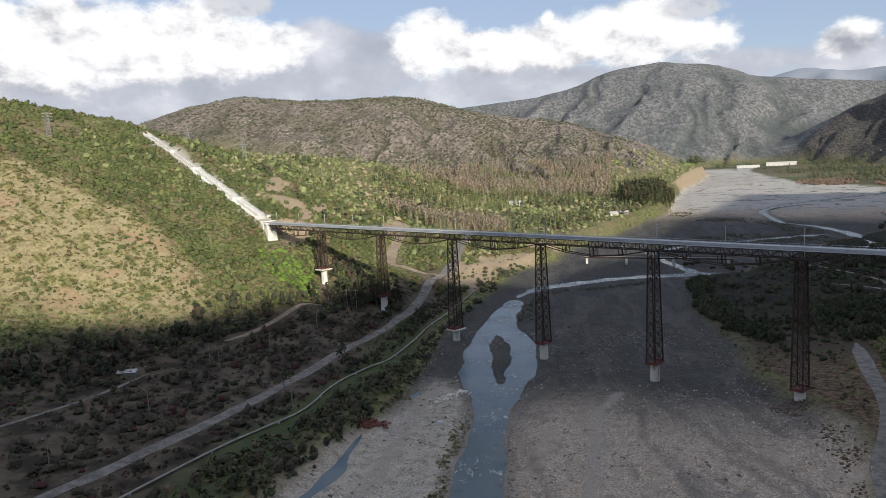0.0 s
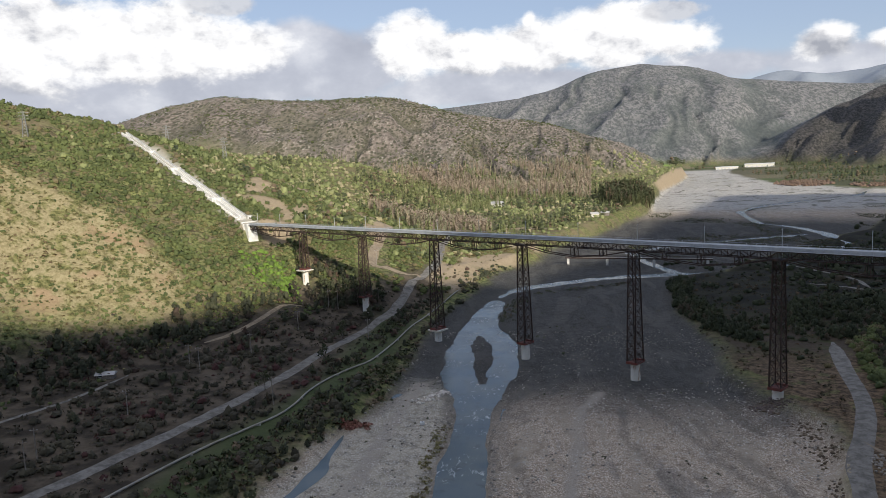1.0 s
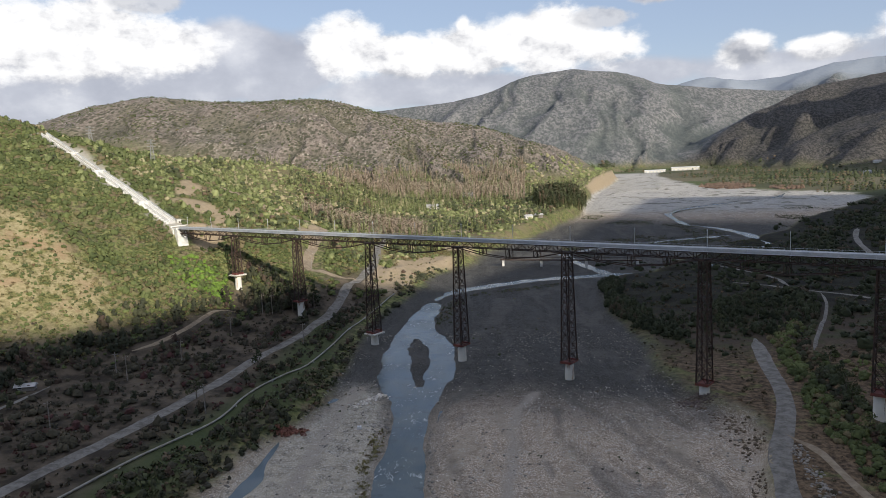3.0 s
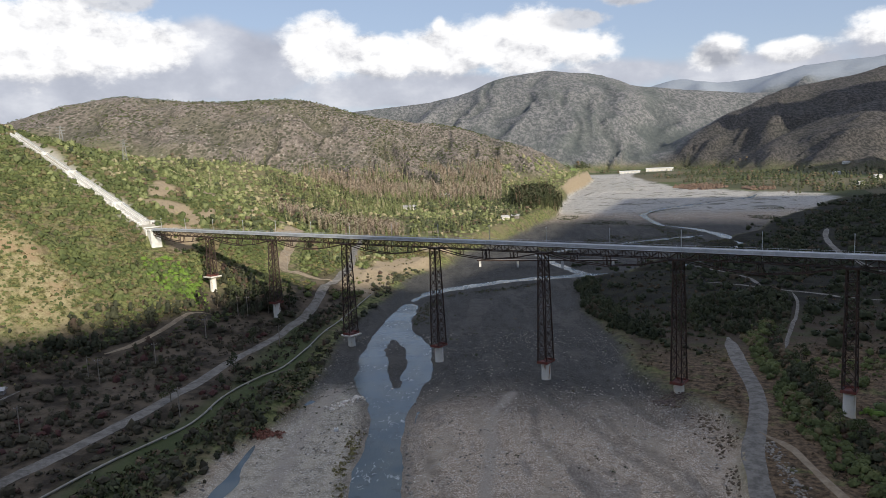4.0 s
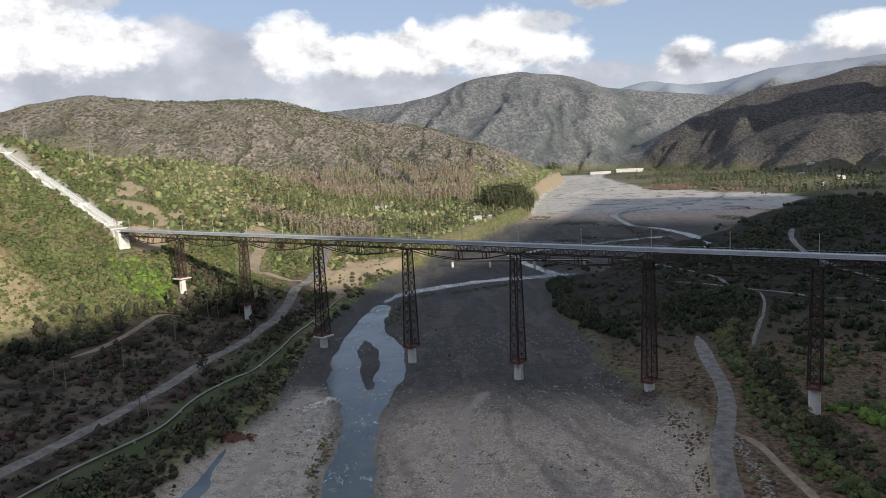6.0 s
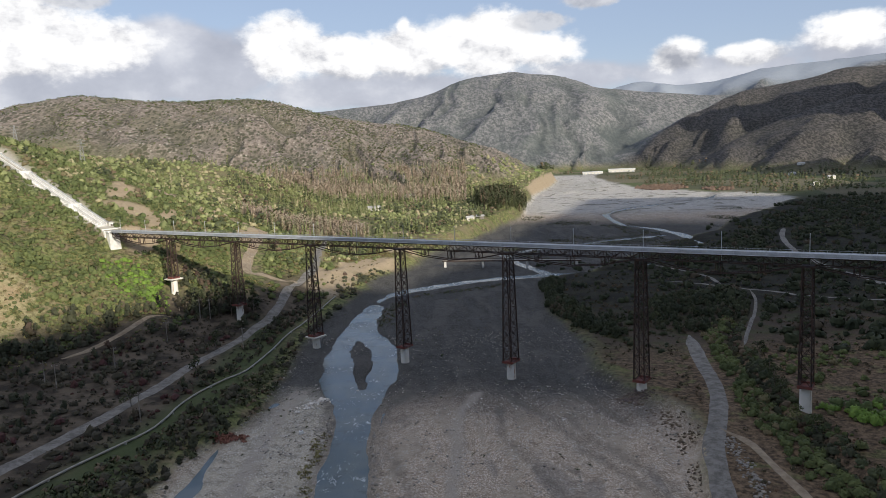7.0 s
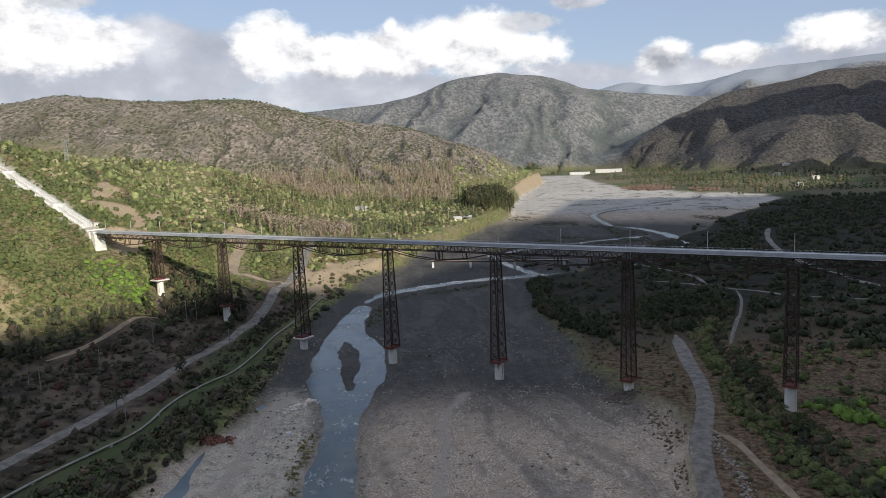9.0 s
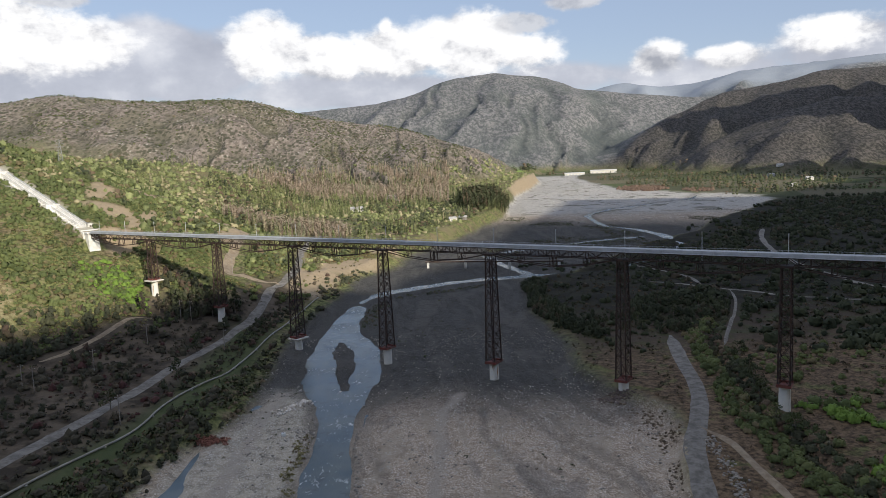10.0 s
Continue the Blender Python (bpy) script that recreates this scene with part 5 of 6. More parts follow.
    # bench woods beyond the bridge
    keep = lambda x, y, z: in_view(x, y, -36) * smooth(8, 20, bank_off(x, y)) * smooth(75, 50, low(x, y, z) - 60 * (y < 900)) * (hill(x, y) > 14) * smooth(395, 430, y) * (0.25 + 0.75 * patch(x, y, 70, 1, 0.36, 0.52)) * smooth(1750, 1500, y)
    p = sample(15000, -620, 260, 410, 1000, keep)
    scatter("bench_woods", "mixed green trees and scrub on the valley bench", BUSHES_FAR, p, 1.0 + 1.9 * RND.rand(len(p)) ** 2, WOOD, "trees", 0.4)
    p = sample(11000, -900, 330, 1000, 1720, keep)
    scatter("bench_woods", "mixed green trees and scrub on the valley bench", BUSHES_FAR, p, 1.8 + 2.2 * RND.rand(len(p)) ** 2, WOOD, "trees", 0.4)
    p = sample(9000, -170, -15, 385, 580, lambda x, y, z: smooth(2, 10, bank_off(x, y)) * (0.3 + 0.7 * patch(x, y, 22, 4, 0.4, 0.55)))
    scatter("bench_tufts", "dry straw tufts on the open bench", TUFTS, p, 0.5 + 0.8 * RND.rand(len(p)) ** 2, STRAW)
    p = sample(1500, -150, -58, 372, 470, lambda x, y, z: 0.5 * patch(x, y, 20, 5, 0.4, 0.55))
    scatter("bench_bushes", "olive bushes on the bench behind the bridge", BUSHES, p, 0.8 + 1.5 * RND.rand(len(p)) ** 1.5, OLIVE)
    keep = lambda x, y, z: in_view(x, y, -36) * smooth(10, 24, bank_off(x, y)) * (hill(x, y) > 14) * smooth(60, 40, low(x, y, z) - 40 * (y < 900)) * patch(x, y, 45, 6, 0.44, 0.56)
    p = sample(6500, -480, 200, 430, 1250, keep)
    scatter("bench_trees", "dark green trees standing among the bench scrub", TREES_FAR, p, 1.3 + 1.7 * RND.rand(len(p)) ** 1.5, DARKLEAF, "trees")
    # dead poplars
    keep = lambda x, y, z: smooth(34, 24, np.hypot((x + 106 + 0.45 * (y - 612)) / 1.6, (y - 612) / 1.5)) + 0
    p = sample(5600, -180, -30, 550, 690, keep)
    scatter("dead_poplars", "dense stand of dead brown poplars", POPLARS, p, 2.6 + 1.4 * RND.rand(len(p)), DEAD, "trees")
    keep = lambda x, y, z: in_view(x, y, -30, 3) * smooth(860, 960, y + 0.15 * x) * smooth(62, 46, low(x, y, z)) * smooth(30, 60, bank_off(x, y)) * (0.25 + 0.75 * patch(x, y, 90, 5, 0.42, 0.52))
    p = sample(15000, -620, 160, 860, 1480, keep)
    scatter("dead_poplars", "wide belt of dead brown poplars before the hill", POPLARS, p, 3.4 + 2.2 * RND.rand(len(p)), DEAD, "trees")
    keep = lambda x, y, z: in_view(x, y, -30, 8) * smooth(14, 24, bank_off(x, y)) * smooth(0.46, 0.60, 0.5 + 0.5 * fbm(x, y, 60, 3, 7)) * (seg_near(x, y, KNOLL)[0] > 60)
    p = sample(6500, -420, 200, 520, 1200, keep)
    scatter("poplars", "scattered pale green and bare poplars", POPLARS, p, 2.4 + 1.8 * RND.rand(len(p)), WOOD, "trees")
    # dark poplar stand on the bank's point
    keep = lambda x, y, z: smooth(1.15, 0.8, np.hypot((x - 100 - 0.2 * (y - 960)) / 36, (y - 960) / 120)) * smooth(0, 6, bank_off(x, y))
    p = sample(2600, 20, 190, 830, 1110, keep)
    scatter("dark_poplars", "stand of tall dark green poplars on the river bank", POPLARS, p, 4.2 + 1.6 * RND.rand(len(p)), DARKLEAF, "trees")
    # right of the river: shrubland
    rim = [(72, 440), (67, 405), (67, 370), (68, 335), (76, 305)]
    keep = lambda x, y, z: smooth(8, 3, seg_near(x, y, rim)[0] + 4 * fbm(x, y, 14, 3, 2))
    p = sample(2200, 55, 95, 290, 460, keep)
    scatter("rim_thicket", "dense dark green thicket along the edge of the gravel", TREES_MID, p, 1.0 + 1.0 * RND.rand(len(p)) ** 1.5, SHADYSCRUB)
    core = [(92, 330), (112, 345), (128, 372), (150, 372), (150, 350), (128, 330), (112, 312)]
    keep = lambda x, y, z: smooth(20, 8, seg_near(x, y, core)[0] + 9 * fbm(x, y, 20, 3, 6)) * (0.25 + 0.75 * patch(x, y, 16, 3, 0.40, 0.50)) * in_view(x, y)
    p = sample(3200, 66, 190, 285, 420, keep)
    scatter("river_shrubs", "rounded dark green shrubs on the gravel terrace", TREES_MID, p, 0.8 + 1.2 * RND.rand(len(p)) ** 1.6, SHADYSCRUB)
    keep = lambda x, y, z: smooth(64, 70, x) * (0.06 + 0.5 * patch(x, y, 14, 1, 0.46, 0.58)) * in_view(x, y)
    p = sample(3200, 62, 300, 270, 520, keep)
    scatter("terrace_bushes", "low dark bushes spread over the terrace", BUSHES_MID, p, 0.7 + 1.5 * RND.rand(len(p)) ** 2, SHADYSCRUB)
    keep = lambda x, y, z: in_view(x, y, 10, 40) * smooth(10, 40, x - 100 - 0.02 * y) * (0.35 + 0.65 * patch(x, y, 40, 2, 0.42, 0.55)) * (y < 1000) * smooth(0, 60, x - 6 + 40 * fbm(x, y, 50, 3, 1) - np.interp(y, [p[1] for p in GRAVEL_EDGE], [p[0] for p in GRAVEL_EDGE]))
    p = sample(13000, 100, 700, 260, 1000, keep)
    scatter("terrace_shrubs", "dark scrub on the shaded terrace", BUSHES_FAR, p, 1.0 + 2.6 * RND.rand(len(p)) ** 1.6, SHADYSCRUB)
    # growth on the ditch's two banks
    for off, mat in ((-4.2, OLIVE), (1.5, SHADYLEAF), (5.0, DARKLEAF), (-8.0, OLIVE)):
        line = [(a + off, b) for a, b in DITCH]
        keep = lambda x, y, z: smooth(3.4, 1.6, seg_near(x, y, line)[0]) * 0.8
        p = sample(3400, 80, 150, 135, 320, keep)
        scatter("ditch_growth", "thick bushes along the ditch", BUSHES, p, 0.6 + 1.3 * RND.rand(len(p)) ** 1.6, mat)
    keep = lambda x, y, z: smooth(86, 96, x) * (0.05 + 0.45 * patch(x, y, 18, 6, 0.50, 0.62))
    p = sample(3200, 76, 200, 130, 270, keep)
    scatter("field_shrubs", "olive shrubs on the dry field", BUSHES, p, 0.5 + 1.3 * RND.rand(len(p)) ** 1.8, OLIVE)
    p = sample(2200, 104, 170, 130, 205, lambda x, y, z: 0.6 * patch(x, y, 20, 2, 0.4, 0.55))
    scatter("green_shrubs", "leafy green shrubs beside the ditch", BUSHES, p, 0.7 + 1.6 * RND.rand(len(p)), LEAF)
    # shrubs over the brown hill and its skyline
    p = sample(16000, -1000, 120, 1150, 1760, lambda x, y, z: in_view(x, y, -36, 5) * smooth(30, 50, low(x, y, z)) * (0.12 + 0.5 * patch(x, y, 120, 3, 0.4, 0.6)))
    scatter("hill_shrubs", "scattered dark shrubs over the brown hill", TUFTS, p, 1.4 + 1.6 * RND.rand(len(p)) ** 2, OLIVE)
    p = sample(9000, 62, 320, 140, 460, lambda x, y, z: in_view(x, y) * (x > np.interp(y, [q[1] for q in GRAVEL_EDGE], [q[0] for q in GRAVEL_EDGE]) + 1) * (0.25 + 0.7 * patch(x, y, 12, 5, 0.42, 0.58)))
    scatter("dry_grass_tufts", "brown and olive grass tufts on the terrace", TUFTS, p, 0.35 + 0.7 * RND.rand(len(p)) ** 2, TUSSOCK)
    # far valley floor
    keep = lambda x, y, z: in_view(x, y, 0, 40) * smooth(10, 3, low(x, y, z)) * (x > np.interp(y, [p[1] for p in GRAVEL_EDGE], [p[0] for p in GRAVEL_EDGE]) + 15) * patch(x, y, 150, 4, 0.42, 0.5)
    p = sample(6000, 300, 1500, 1100, 2700, keep)
    scatter("valley_trees", "dark tree belts on the far valley floor", TREES_FAR, p, 1.7 + 2.4 * RND.rand(len(p)) ** 1.8, DARKLEAF, "trees")
    for belt, wide in (([(505, 1125), (600, 1165), (760, 1190), (900, 1240)], 30), ([(440, 2330), (700, 2300), (1000, 2150)], 40), ([(330, 2250), (420, 2700), (600, 2800)], 50), ([(560, 1500), (760, 1560), (980, 1500)], 22), ([(520, 1900), (700, 1850), (900, 1860)], 22)):
        keep = lambda x, y, z: smooth(wide, wide * 0.4, seg_near(x, y, belt)[0]) * smooth(30, 15, low(x, y, z)) * 0.8
        p = sample(4500, 250, 1100, 1050, 2900, keep)
        scatter("tree_belt", "row of dark trees between the far fields", TREES_FAR, p, 2.0 + 2.6 * RND.rand(len(p)), DARKLEAF, "trees")
    keep = lambda x, y, z: in_view(x, y, -2, 12) * smooth(5, 30, bank_off(x, y)) * smooth(50, 40, low(x, y, z)) * smooth(1480, 1540, y) * patch(x, y, 120, 6, 0.4, 0.5) * (np.abs(x - 265 - 0.09 * (y - 2600)) > 130)
    p = sample(2600, -100, 600, 1480, 2500, keep)
    scatter("valley_trees", "dark tree belts beyond the green field", TREES_FAR, p, 4 + 4 * RND.rand(len(p)), DARKLEAF, "trees")
    keep = lambda x, y, z: np.maximum(smooth(1.1, 0.8, np.hypot((x - 440) / 42, (y - 1370) / 75)), smooth(1.1, 0.8, np.hypot((x - 500) / 24, (y - 1256) / 45)))
    p = sample(2600, 380, 540, 1190, 1480, keep)
    scatter("reeds", "red-brown reeds on the far riverbed", BUSHES_FAR, p, 1.6 + 1.6 * RND.rand(len(p)), REED)
    # grass strips beside the water
    strip = [(-25, 352), (-23, 392), (-6, 422), (15, 432), (45, 446)]
    p = sample(5000, -45, 60, 335, 460, lambda x, y, z: smooth(5.5, 2.5, seg_near(x, y, strip)[0] + 1.5 * fbm(x, y, 9, 3, 2)))
    scatter("bank_grass", "dark green grass along the river's edge", TUFTS, p, 0.35 + 0.5 * RND.rand(len(p)), DARKLEAF)
    p = sample(24000, 60, 400, 500, 900, lambda x, y, z: in_view(x, y) * smooth(0.58, 0.68, 0.5 + 0.5 * fbm(x, y * 0.5, 40, 3, 6)) * smooth(4, 2, low(x, y, z)))
    scatter("bed_grass", "dark green grass patches on the far riverbed", TUFTS, p, 0.4 + 0.6 * RND.rand(len(p)), DARKLEAF)
    strip = [(-33, 150), (-33, 172), (-34, 190), (-33.5, 205)]
    p = sample(2200, -46, -26, 148, 215, lambda x, y, z: smooth(4.5, 1.5, seg_near(x, y, strip)[0] + 2 * fbm(x, y, 8, 3, 2)) * 0.5)
    scatter("bar_grass", "olive grass tufts along the edge of the gravel bar", TUFTS, p, 0.3 + 0.5 * RND.rand(len(p)) ** 1.5, STRAW)
    # sparse plants on the gravel
    keep = lambda x, y, z: smooth(0, -8, bank_off(x, y)) * (0.02 + 0.35 * patch(x, y, 16, 7, 0.6, 0.7)) * (x < 95)
    p = sample(3500, -60, 95, 140, 420, keep)
    scatter("gravel_plants", "small dark plants on the gravel", TUFTS, p, 0.25 + 0.5 * RND.rand(len(p)) ** 2, DARKLEAF)


def quads_object(name, quads, mat, parent):
    v = quads.reshape(-1, 3)
    return mesh_object(name, v, np.arange(len(v)).reshape(-1, 4).tolist(), mat, parent)


def tree(kind, h, seed, mat, slim=0.30):
    """A tree with a tapered trunk, limbs and a crown of leafy clumps, built at the origin."""
    r = random.Random(seed)
    t = thing("tree", kind, "tree", None, "single trees in the valley")
    g = Geo().drum(0, 0, [(-0.4, 0.022 * h), (0.35 * h, 0.016 * h), (0.8 * h, 0.006 * h)], 7)
    part("trunk", g, BARK, t)
    lobes = []
    for i in range(7):
        a, z, d = r.random() * 6.28, h * (0.30 + 0.62 * i / 6), h * slim * (0.35 + 0.5 * r.random()) * (1.1 - 0.6 * i / 6)
        c = (d * math.cos(a), d * math.sin(a), z)
        part("limb", Geo().bar((0, 0, z - 0.12 * h), c, 0.012 * h), BARK, t)
        size = h * slim * (0.55 + 0.3 * r.random()) * (1.05 - 0.45 * i / 6)
        lobes.append(leaf_quads(46, size, size * 1.8, 0.045 * h, seed * 11 + i, 0.0, 0.45) + np.array([c[0], c[1], z - size * 0.75]))
    quads_object("crown", np.vstack(lobes), mat, t)
    return t


def plant_trees():
    kinds = [("tall dark green tree with a slender crown", 10.5, 1, DARKLEAF, 0.20), ("round-crowned dark green tree", 6.5, 2, DARKLEAF, 0.36), ("leafy olive green tree", 5.5, 3, OLIVE, 0.38), ("slender half-bare grey-brown tree", 9.0, 4, BRUSH, 0.17)]
    spots = [[(-104, 351), (-108, 356), (-100, 356), (-97, 350), (-112, 349), (-116, 357), (-94, 358), (-120, 362), (-102, 366), (-88, 352)],
             [(112, 236), (107, 222), (118, 256), (104, 212), (88, 300), (84, 318), (72, 330), (68, 350), (-92, 300), (-70, 330), (-88, 262), (-100, 232), (100, 320), (120, 330), (140, 350)],
             [(101, 196), (100, 184), (125, 176), (133, 188), (121, 165), (140, 172), (-140, 340), (-150, 350), (-162, 352)],
             [(-110, 340), (-118, 345), (-124, 352), (-128, 343), (-106, 345), (-96, 342), (-133, 350), (-100, 338)]]
    rr = random.Random(3)
    for (label, h, seed, mat, slim), places in zip(kinds, spots):
        one = None
        for x, y in places:
            m = pose(x, y, ground_at(x, y), 0, 0, rr.random() * 360)
            if one is None:
                one = tree(label, h, seed, mat, slim)
                one.matrix_basis = m
            else:
                c = copy_thing(one, m)
                c.scale = (k := 0.75 + 0.5 * rr.random(), k, k * (0.9 + 0.2 * rr.random()))


BARK = plain("tree_bark", (0.10, 0.08, 0.06), (0.20, 0.17, 0.14), 3.0, 0.9, 0.0, 0.0)
grow()
plant_trees()
# ---- smaller things ----
PIPE_STEEL = plain("pale_pipe", (0.24, 0.22, 0.185), (0.38, 0.355, 0.305), 0.5, 0.7, 0.0, 0.0)
TIMBER = plain("weathered_timber", (0.20, 0.17, 0.14), (0.34, 0.30, 0.26), 2.0, 0.85, 0.0, 0.0)
BOULDER = plain("river_boulder", (0.15, 0.132, 0.112), (0.40, 0.365, 0.32), 0.9, 0.9)
PEBBLE = plain("pale_pebble", (0.34, 0.29, 0.24), (0.86, 0.80, 0.72), 0.9, 0.9)
CLOD = plain("earth_clod", (0.075, 0.055, 0.038), (0.20, 0.15, 0.10), 0.9, 0.95)
DARKSTONE = plain("dark_riprap", (0.07, 0.052, 0.045), (0.19, 0.145, 0.125), 0.9, 0.9)
WALLPAINT = plain("cream_wall", (0.62, 0.58, 0.50), (0.76, 0.73, 0.66), 0.5, 0.85, 0.0, 0.0)
ROOFING = plain("weathered_roof", (0.36, 0.35, 0.34), (0.52, 0.50, 0.48), 0.6, 0.7, 0.0, 0.0)
CARPAINT = plain("white_car_paint", (0.75, 0.75, 0.74), (0.82, 0.82, 0.82), 1.0, 0.3, 0.0, 0.0)
TYRE = plain("tyre_rubber", (0.02, 0.02, 0.02), (0.035, 0.035, 0.035), 4.0, 0.8, 0.0, 0.0)


def window_glass():
    mat, N, b, pos = material("dark_window_glass", 0.06)
    N.put(b.inputs["Base Color"], (0.02, 0.025, 0.03, 1))
    return mat


GLASS = window_glass()


def tube(pts, r, sides=8):
    g, rings = Geo(), []
    pts = np.array(pts)
    t = np.gradient(pts, axis=0)
    for p, d in zip(pts, t):
        d = Vector(d).normalized()
        s = d.cross(Vector((0, 0, 1))).normalized()
        u = s.cross(d)
        rings.append([tuple(Vector(p) + s * (r * math.cos(6.2832 * j / sides)) + u * (r * math.sin(6.2832 * j / sides))) for j in range(sides)])
    return g.rings(rings)


def build_pipeline():
    """A pale pipe on low saddles along the river bank."""
    c = dense_line(PIPE, 3.0)
    z = height(c[:, 0], c[:, 1])
    z = np.convolve(np.pad(z, 3, mode="edge"), np.ones(7) / 7, "valid") + 0.5
    pts = np.column_stack([c, z])
    t = thing("pipeline", "pale pipe lying on the river bank on low concrete saddles", "pipeline")
    part("pipe", tube(pts, 0.33, 10), PIPE_STEEL, t, "", True)
    for i in range(4, len(pts) - 2, 8):
        x, y, h = pts[i]
        part("saddle", Geo().box(x - 0.5, y - 0.3, ground_at(x, y) - 0.4, x + 0.5, y + 0.3, h - 0.1), CONCRETE, t)


def utility_pole():
    t = thing("utility_pole", "weathered timber utility pole with a crossarm", "pole", None, "poles beside the road")
    part("shaft", Geo().drum(0, 0, [(-1.0, 0.19), (9.5, 0.13)], 8), TIMBER, t)
    part("cross_arm", Geo().box(-1.0, -0.06, 8.7, 1.0, 0.06, 8.85), TIMBER, t)
    for x in (-0.85, 0.0, 0.85):
        part("insulator", Geo().drum(x, 0, [(8.85, 0.05), (9.0, 0.07), (9.08, 0.03)], 6), GALV, t)
    return t


def build_poles():
    one = utility_pole()
    spots = [(-135, 160), (-138, 168), (-132, 201), (-133, 250), (-139, 254), (-121, 270), (-114, 306), (-92, 219), (-108, 333), (-104, 335), (-81, 302), (-101, 405), (-71, 470)]
    for i, (x, y) in enumerate(spots):
        m = pose(x, y, ground_at(x, y), 0, 0, 20)
        if i == 0:
            one.matrix_basis = m
        else:
            copy_thing(one, m)


def pylon(x, y, h, turn):
    t = thing("power_pylon", "grey steel lattice power pylon on the hill", "pylon", pose(x, y, ground_at(x, y) - 0.3, 0, 0, turn), "pylons on the hills")
    w = lambda z: 1.7 * (1 - z / h) ** 0.8 * h / 22 + 0.28
    for sx in (-1, 1):
        for sy in (-1, 1):
            part("leg", Geo().bar((sx * w(0), sy * w(0), 0), (sx * w(h * .6), sy * w(h * .6), h * .6), 0.2).bar((sx * w(h * .6), sy * w(h * .6), h * .6), (sx * .2, sy * .2, h), 0.16), PYLON, t)
    for c0, c1 in (((-1, -1), (1, -1)), ((1, -1), (1, 1)), ((1, 1), (-1, 1)), ((-1, 1), (-1, -1))):
        for i in range(7):
            z0, z1 = h * i / 8, h * (i + 1) / 8
            part("brace", Geo().bar((c0[0] * w(z0), c0[1] * w(z0), z0), (c1[0] * w(z1), c1[1] * w(z1), z1), 0.1), PYLON, t)
            part("brace", Geo().bar((c1[0] * w(z0), c1[1] * w(z0), z0), (c0[0] * w(z1), c0[1] * w(z1), z1), 0.1), PYLON, t)
    for z in (0.68, 0.80, 0.92):
        part("cross_arm", Geo().bar((-3.2, 0, h * z), (3.2, 0, h * z), 0.2).bar((-3.2, 0, h * z), (0, 0, h * z + 0.9), 0.1).bar((3.2, 0, h * z), (0, 0, h * z + 0.9), 0.1), PYLON, t)
    return t


PYLON = plain("grey_pylon_steel", (0.24, 0.24, 0.23), (0.34, 0.34, 0.33), 1.0, 0.6, 0.2, 0.0)


def house(x, y, w, d, h, turn, wall, label):
    t = thing("house", label, "house", pose(x, y, ground_at(x, y) - 0.3, 0, 0, turn), "houses in the valley")
    part("wall", Geo().box(-w / 2, -d / 2, 0, w / 2, d / 2, h), wall, t)
    r = h + d * 0.28
    g = Geo().rings([[(-w / 2 - .5, -d / 2 - .6, h - .1), (-w / 2 - .5, 0, r), (-w / 2 - .5, d / 2 + .6, h - .1), (-w / 2 - .5, 0, h - .12)],
                     [(w / 2 + .5, -d / 2 - .6, h - .1), (w / 2 + .5, 0, r), (w / 2 + .5, d / 2 + .6, h - .1), (w / 2 + .5, 0, h - .12)]])
    part("roof", g, ROOFING, t, "grey pitched roof")
    n = max(2, int(w / 4))
    for i in range(n):
        cx = -w / 2 + w * (i + .5) / n
        if i == n // 2:
            part("door", Geo().box(cx - .5, -d / 2 - .05, 0.2, cx + .5, -d / 2 - .003, 2.3), TIMBER, t)
        else:
            f = part("window", Geo().box(cx - .75, -d / 2 - .06, 1.0, cx + .75, -d / 2 - .003, 2.2), WHITE, t)
            part("pane", Geo().box(cx - .65, -d / 2 - .075, 1.1, cx + .65, -d / 2 - .063, 2.1), GLASS, f)
    return t


def warehouse(x, y, w, d, h, turn):
    t = thing("warehouse", "long low pale warehouse on the far valley floor", "warehouse", pose(x, y, ground_at(x, y) - 0.5, 0, 0, turn))
    part("wall", Geo().box(-w / 2, -d / 2, 0, w / 2, d / 2, h), WALLPAINT, t)
    part("roof", Geo().rings([[(-w / 2 - 1, -d / 2 - 1, h), (-w / 2 - 1, 0, h + 2.5), (-w / 2 - 1, d / 2 + 1, h)], [(w / 2 + 1, -d / 2 - 1, h), (w / 2 + 1, 0, h + 2.5), (w / 2 + 1, d / 2 + 1, h)]]), WHITE, t)
    for i in range(6):
        cx = -w / 2 + w * (i + .5) / 6
        part("door", Geo().box(cx - 2.2, -d / 2 - .1, 0, cx + 2.2, -d / 2 - .005, 4.0), GALV, t)
    return t


def water_tank(x, y, turn):
    t = thing("water_tank", "small white plastic tank standing on the gravel", "tank", pose(x, y, ground_at(x, y) - 0.05, 0, 0, turn))
    part("body", Geo().rings([[(sx * .62, sy * .55, z) for sx, sy in ((-1, -1), (1, -1), (1, 1), (-1, 1))] for z in (0.12, 1.0)] + [[(sx * .5, sy * .42, 1.12) for sx, sy in ((-1, -1), (1, -1), (1, 1), (-1, 1))]]), CARPAINT, t)
    part("pallet", Geo().box(-.66, -.6, 0, .66, .6, .11), TIMBER, t)
    part("lid", Geo().drum(0, 0, [(1.12, .2), (1.2, .18)], 10), TYRE, t)


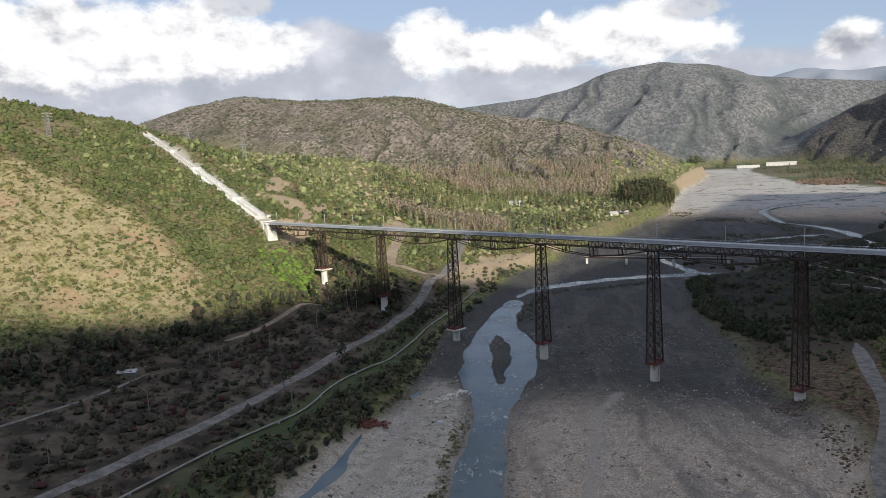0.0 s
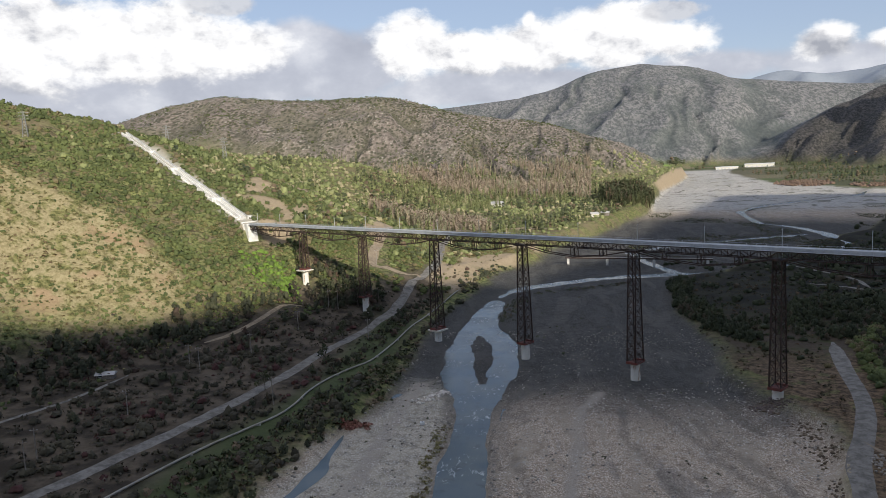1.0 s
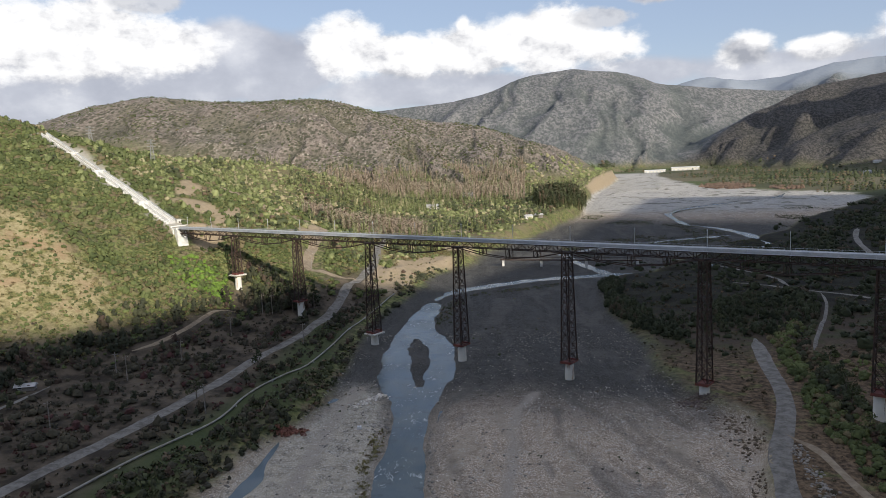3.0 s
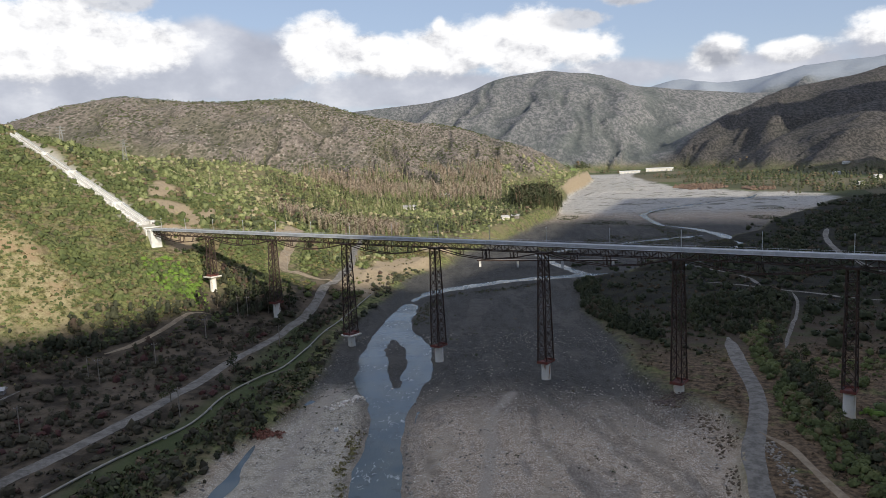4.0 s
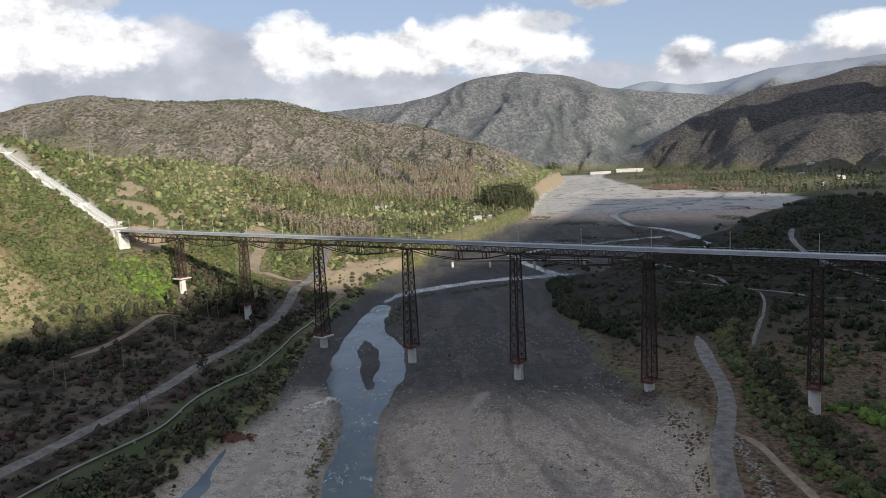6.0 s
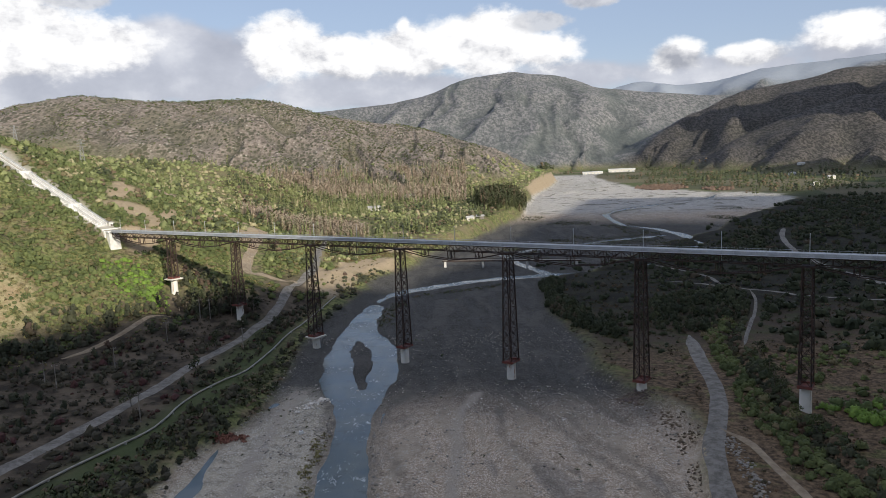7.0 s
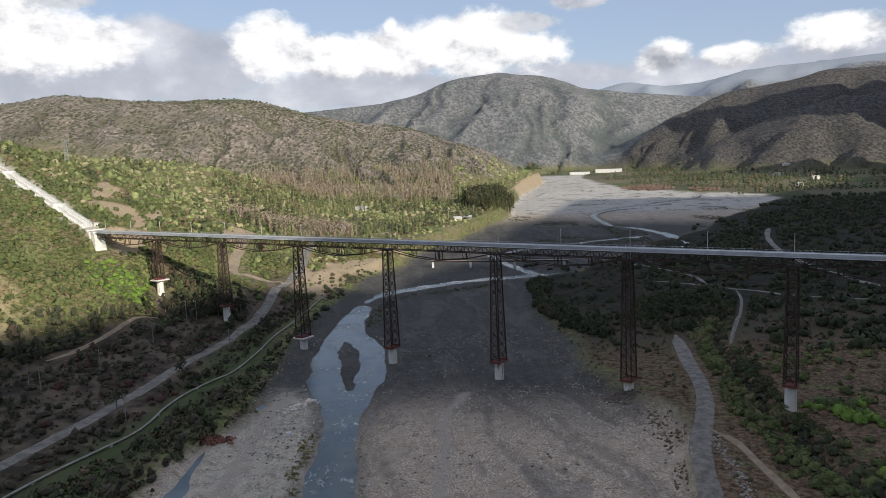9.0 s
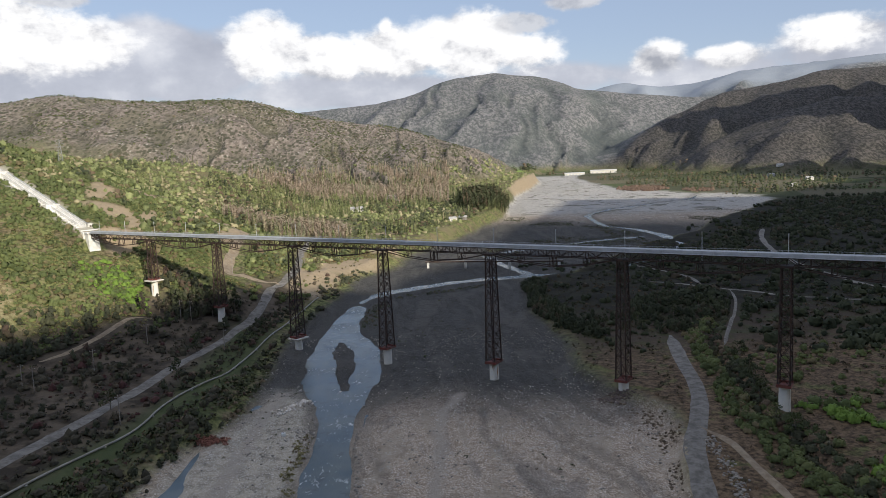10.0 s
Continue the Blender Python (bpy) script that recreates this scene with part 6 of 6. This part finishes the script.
def footbridge():
    """The low girder bridge upstream."""
    a, b = Vector((8, 527, 0)), Vector((104, 500, 0))
    t = thing("low_bridge", "low dark girder bridge on concrete piers upstream", "bridge")
    z = 6.3
    d = (b - a).normalized()
    s = Vector((-d.y, d.x, 0))
    for k in (-1, 1):
        part("girder", Geo().bar(a + s * k * 1.1 + Vector((0, 0, z)), b + s * k * 1.1 + Vector((0, 0, z)), 0.25, 0.9), STEEL, t)
        part("handrail", Geo().bar(a + s * k * 1.3 + Vector((0, 0, z + 1.5)), b + s * k * 1.3 + Vector((0, 0, z + 1.5)), 0.12), STEEL, t)
    part("deck", Geo().bar(a + Vector((0, 0, z + .5)), b + Vector((0, 0, z + .5)), 2.6, .15), TIMBER, t)
    for f in (0.02, 0.3, 0.62, 0.97):
        p = a.lerp(b, f)
        part("pier", Geo().bar((p.x, p.y, ground_at(p.x, p.y) - 1.5), (p.x, p.y, z - .4), 1.6), CONCRETE, t)


def rock_form(seed):
    r = np.random.RandomState(seed)
    bm = bmesh.new()
    bmesh.ops.create_icosphere(bm, subdivisions=1, radius=1.0)
    for v in bm.verts:
        v.co *= 0.75 + 0.5 * r.rand()
        v.co.z *= 0.65
    v = np.array([tuple(p.co) for p in bm.verts])
    f = np.array([[p.index for p in q.verts] for q in bm.faces])
    bm.free()
    return v, f


def scatter_rocks(name, label, pts, size, mat):
    forms = [rock_form(s) for s in range(5)]
    V, F, n = [], [], 0
    z = height(pts[:, 0], pts[:, 1])
    for (x, y), h, s in zip(pts, z, size):
        v, f = forms[RND.randint(5)]
        a = RND.rand() * 6.28
        c, q = math.cos(a), math.sin(a)
        w = v * s
        V.append(np.column_stack([w[:, 0] * c - w[:, 1] * q + x, w[:, 0] * q + w[:, 1] * c + y, w[:, 2] + h + 0.15 * s]))
        F.append(f + n)
        n += len(v)
    V, F = np.vstack(V), np.vstack(F)
    me = bpy.data.meshes.new(name)
    me.vertices.add(len(V))
    me.vertices.foreach_set("co", V.ravel())
    me.loops.add(F.size)
    me.loops.foreach_set("vertex_index", F.ravel())
    me.polygons.add(len(F))
    me.polygons.foreach_set("loop_start", np.arange(0, F.size, 3))
    me.update()
    me.materials.append(mat)
    return tagged(new(name, me), label, "stones", kind="stuff")


def build_stones():
    gravel = lambda x, y, z: (bank_off(x, y) < 3) * (x < np.interp(y, [p[1] for p in GRAVEL_EDGE], [p[0] for p in GRAVEL_EDGE])) * smooth(-0.3, 0.1, z)
    p = sample(11000, -75, 80, 140, 330, lambda x, y, z: gravel(x, y, z) * (0.12 + 0.88 * patch(x, y, 14, 4, 0.45, 0.6)))
    scatter_rocks("river_stones", "rounded grey and pale stones on the riverbed", p, 0.13 + 0.35 * RND.rand(len(p)) ** 3, BOULDER)
    p = sample(15000, -62, 66, 148, 262, lambda x, y, z: gravel(x, y, z) * (0.10 + 0.9 * patch(x, y, 10, 2, 0.42, 0.62)) * smooth(262, 215, y))
    scatter_rocks("pale_pebbles", "pale rounded stones strewn over the gravel", p, 0.10 + 0.20 * RND.rand(len(p)) ** 2, PEBBLE)
    # rubble lines along the water
    p = sample(9000, -75, 10, 150, 330, lambda x, y, z: smooth(3.2, 0.5, np.abs(seg_near(x, y, RIVER)[0] - line_width(RIVER, seg_near(x, y, RIVER)[1]) - 2)) * gravel(x, y, z))
    scatter_rocks("bank_rubble", "rubble along the water's edge", p, 0.2 + 0.5 * RND.rand(len(p)) ** 2, BOULDER)
    weir = [(-47, 232), (-40, 240), (-33, 247), (-26, 250)]
    q = np.array([np.array(weir[i]) * (1 - f) + np.array(weir[i + 1]) * f for i in range(3) for f in np.linspace(0, 1, 40)]) + RND.normal(size=(120, 2)) * 1.1
    scatter_rocks("stone_weir", "row of boulders across the shallow water", q, 0.4 + 0.5 * RND.rand(len(q)), PEBBLE)
    edge = lambda y: np.interp(y, [q[1] for q in GRAVEL_EDGE], [q[0] for q in GRAVEL_EDGE])
    y = 150 + 80 * RND.rand(900)
    p = np.stack([edge(y) + 0.3 + 2.4 * RND.normal(size=900), y], 1)
    p = p[(fbm(p[:, 0], p[:, 1], 9, 2, 3) > -0.15) & (seg_near(p[:, 0], p[:, 1], ROAD_RIGHT)[0] > 4)]
    scatter_rocks("earth_clods", "broken brown earth clods along the terrace edge", p, 0.15 + 0.5 * RND.rand(len(p)) ** 3, CLOD)
    p = np.array([(63.0, 226.5)]) + RND.normal(size=(260, 2)) * [2.6, 1.9]
    scatter_rocks("riprap", "dark red-brown riprap stones at a tower's foot", p, 0.22 + 0.25 * RND.rand(len(p)), DARKSTONE)
    y = 140 + 45 * RND.rand(260)
    p = np.stack([np.interp(y, [140, 167, 193], [68.5, 74.0, 78.0]) + 1.0 * RND.normal(size=260), y], 1)
    scatter_rocks("spoil_ridge", "low ridge of grey spoil between the tracks", p, 0.2 + 0.35 * RND.rand(len(p)) ** 2, BOULDER)


def build_brush_heap():
    p = np.array([(-62.7, 209)]) + RND.normal(size=(120, 2)) * [2.6, 1.4]
    scatter("brush_heap", "heap of red-brown dead brush on the gravel", TUFTS, p, 0.4 + 0.5 * RND.rand(len(p)), RED_TWIG)


RED_TWIG = foliage("red_twig", (0.16, 0.06, 0.045), (0.30, 0.14, 0.10))
build_pipeline()
build_poles()
pylon(-337, 434, 17, 30)
pylon(-300, 545, 18, 20)
pylon(-253, 545, 18, 20)
house(-62, 829, 15, 8, 4.0, 8, WALLPAINT, "cream house with a grey roof among the trees")
house(-24, 974, 14, 10, 6.0, -10, ROOFING, "grey house with a pitched roof among the trees")
house(40, 737, 9, 6, 3.2, 30, WALLPAINT, "small pale house near the river bank")
house(52, 748, 7, 6, 3.0, -20, TIMBER, "small timber house near the river bank")
house(817, 1626, 14, 9, 5.0, 10, WALLPAINT, "white farmhouse on the far valley floor")
house(788, 1415, 14, 9, 5.0, 0, WALLPAINT, "white farmhouse beside dark trees")
house(-162, 236, 6, 3, 1.8, 15, TIMBER, "low grey shed among dark bushes")
warehouse(604, 2270, 80, 22, 9, -12)
warehouse(505, 2235, 60, 16, 6, -8)
house(660, 1235, 12, 8, 4.5, 20, WALLPAINT, "white cottage on the shaded valley floor")
house(942, 1830, 16, 9, 5.0, 5, WALLPAINT, "white farmhouse below the dark hills")
water_tank(-41.3, 211.0, 20)
footbridge()
build_stones()
build_brush_heap()
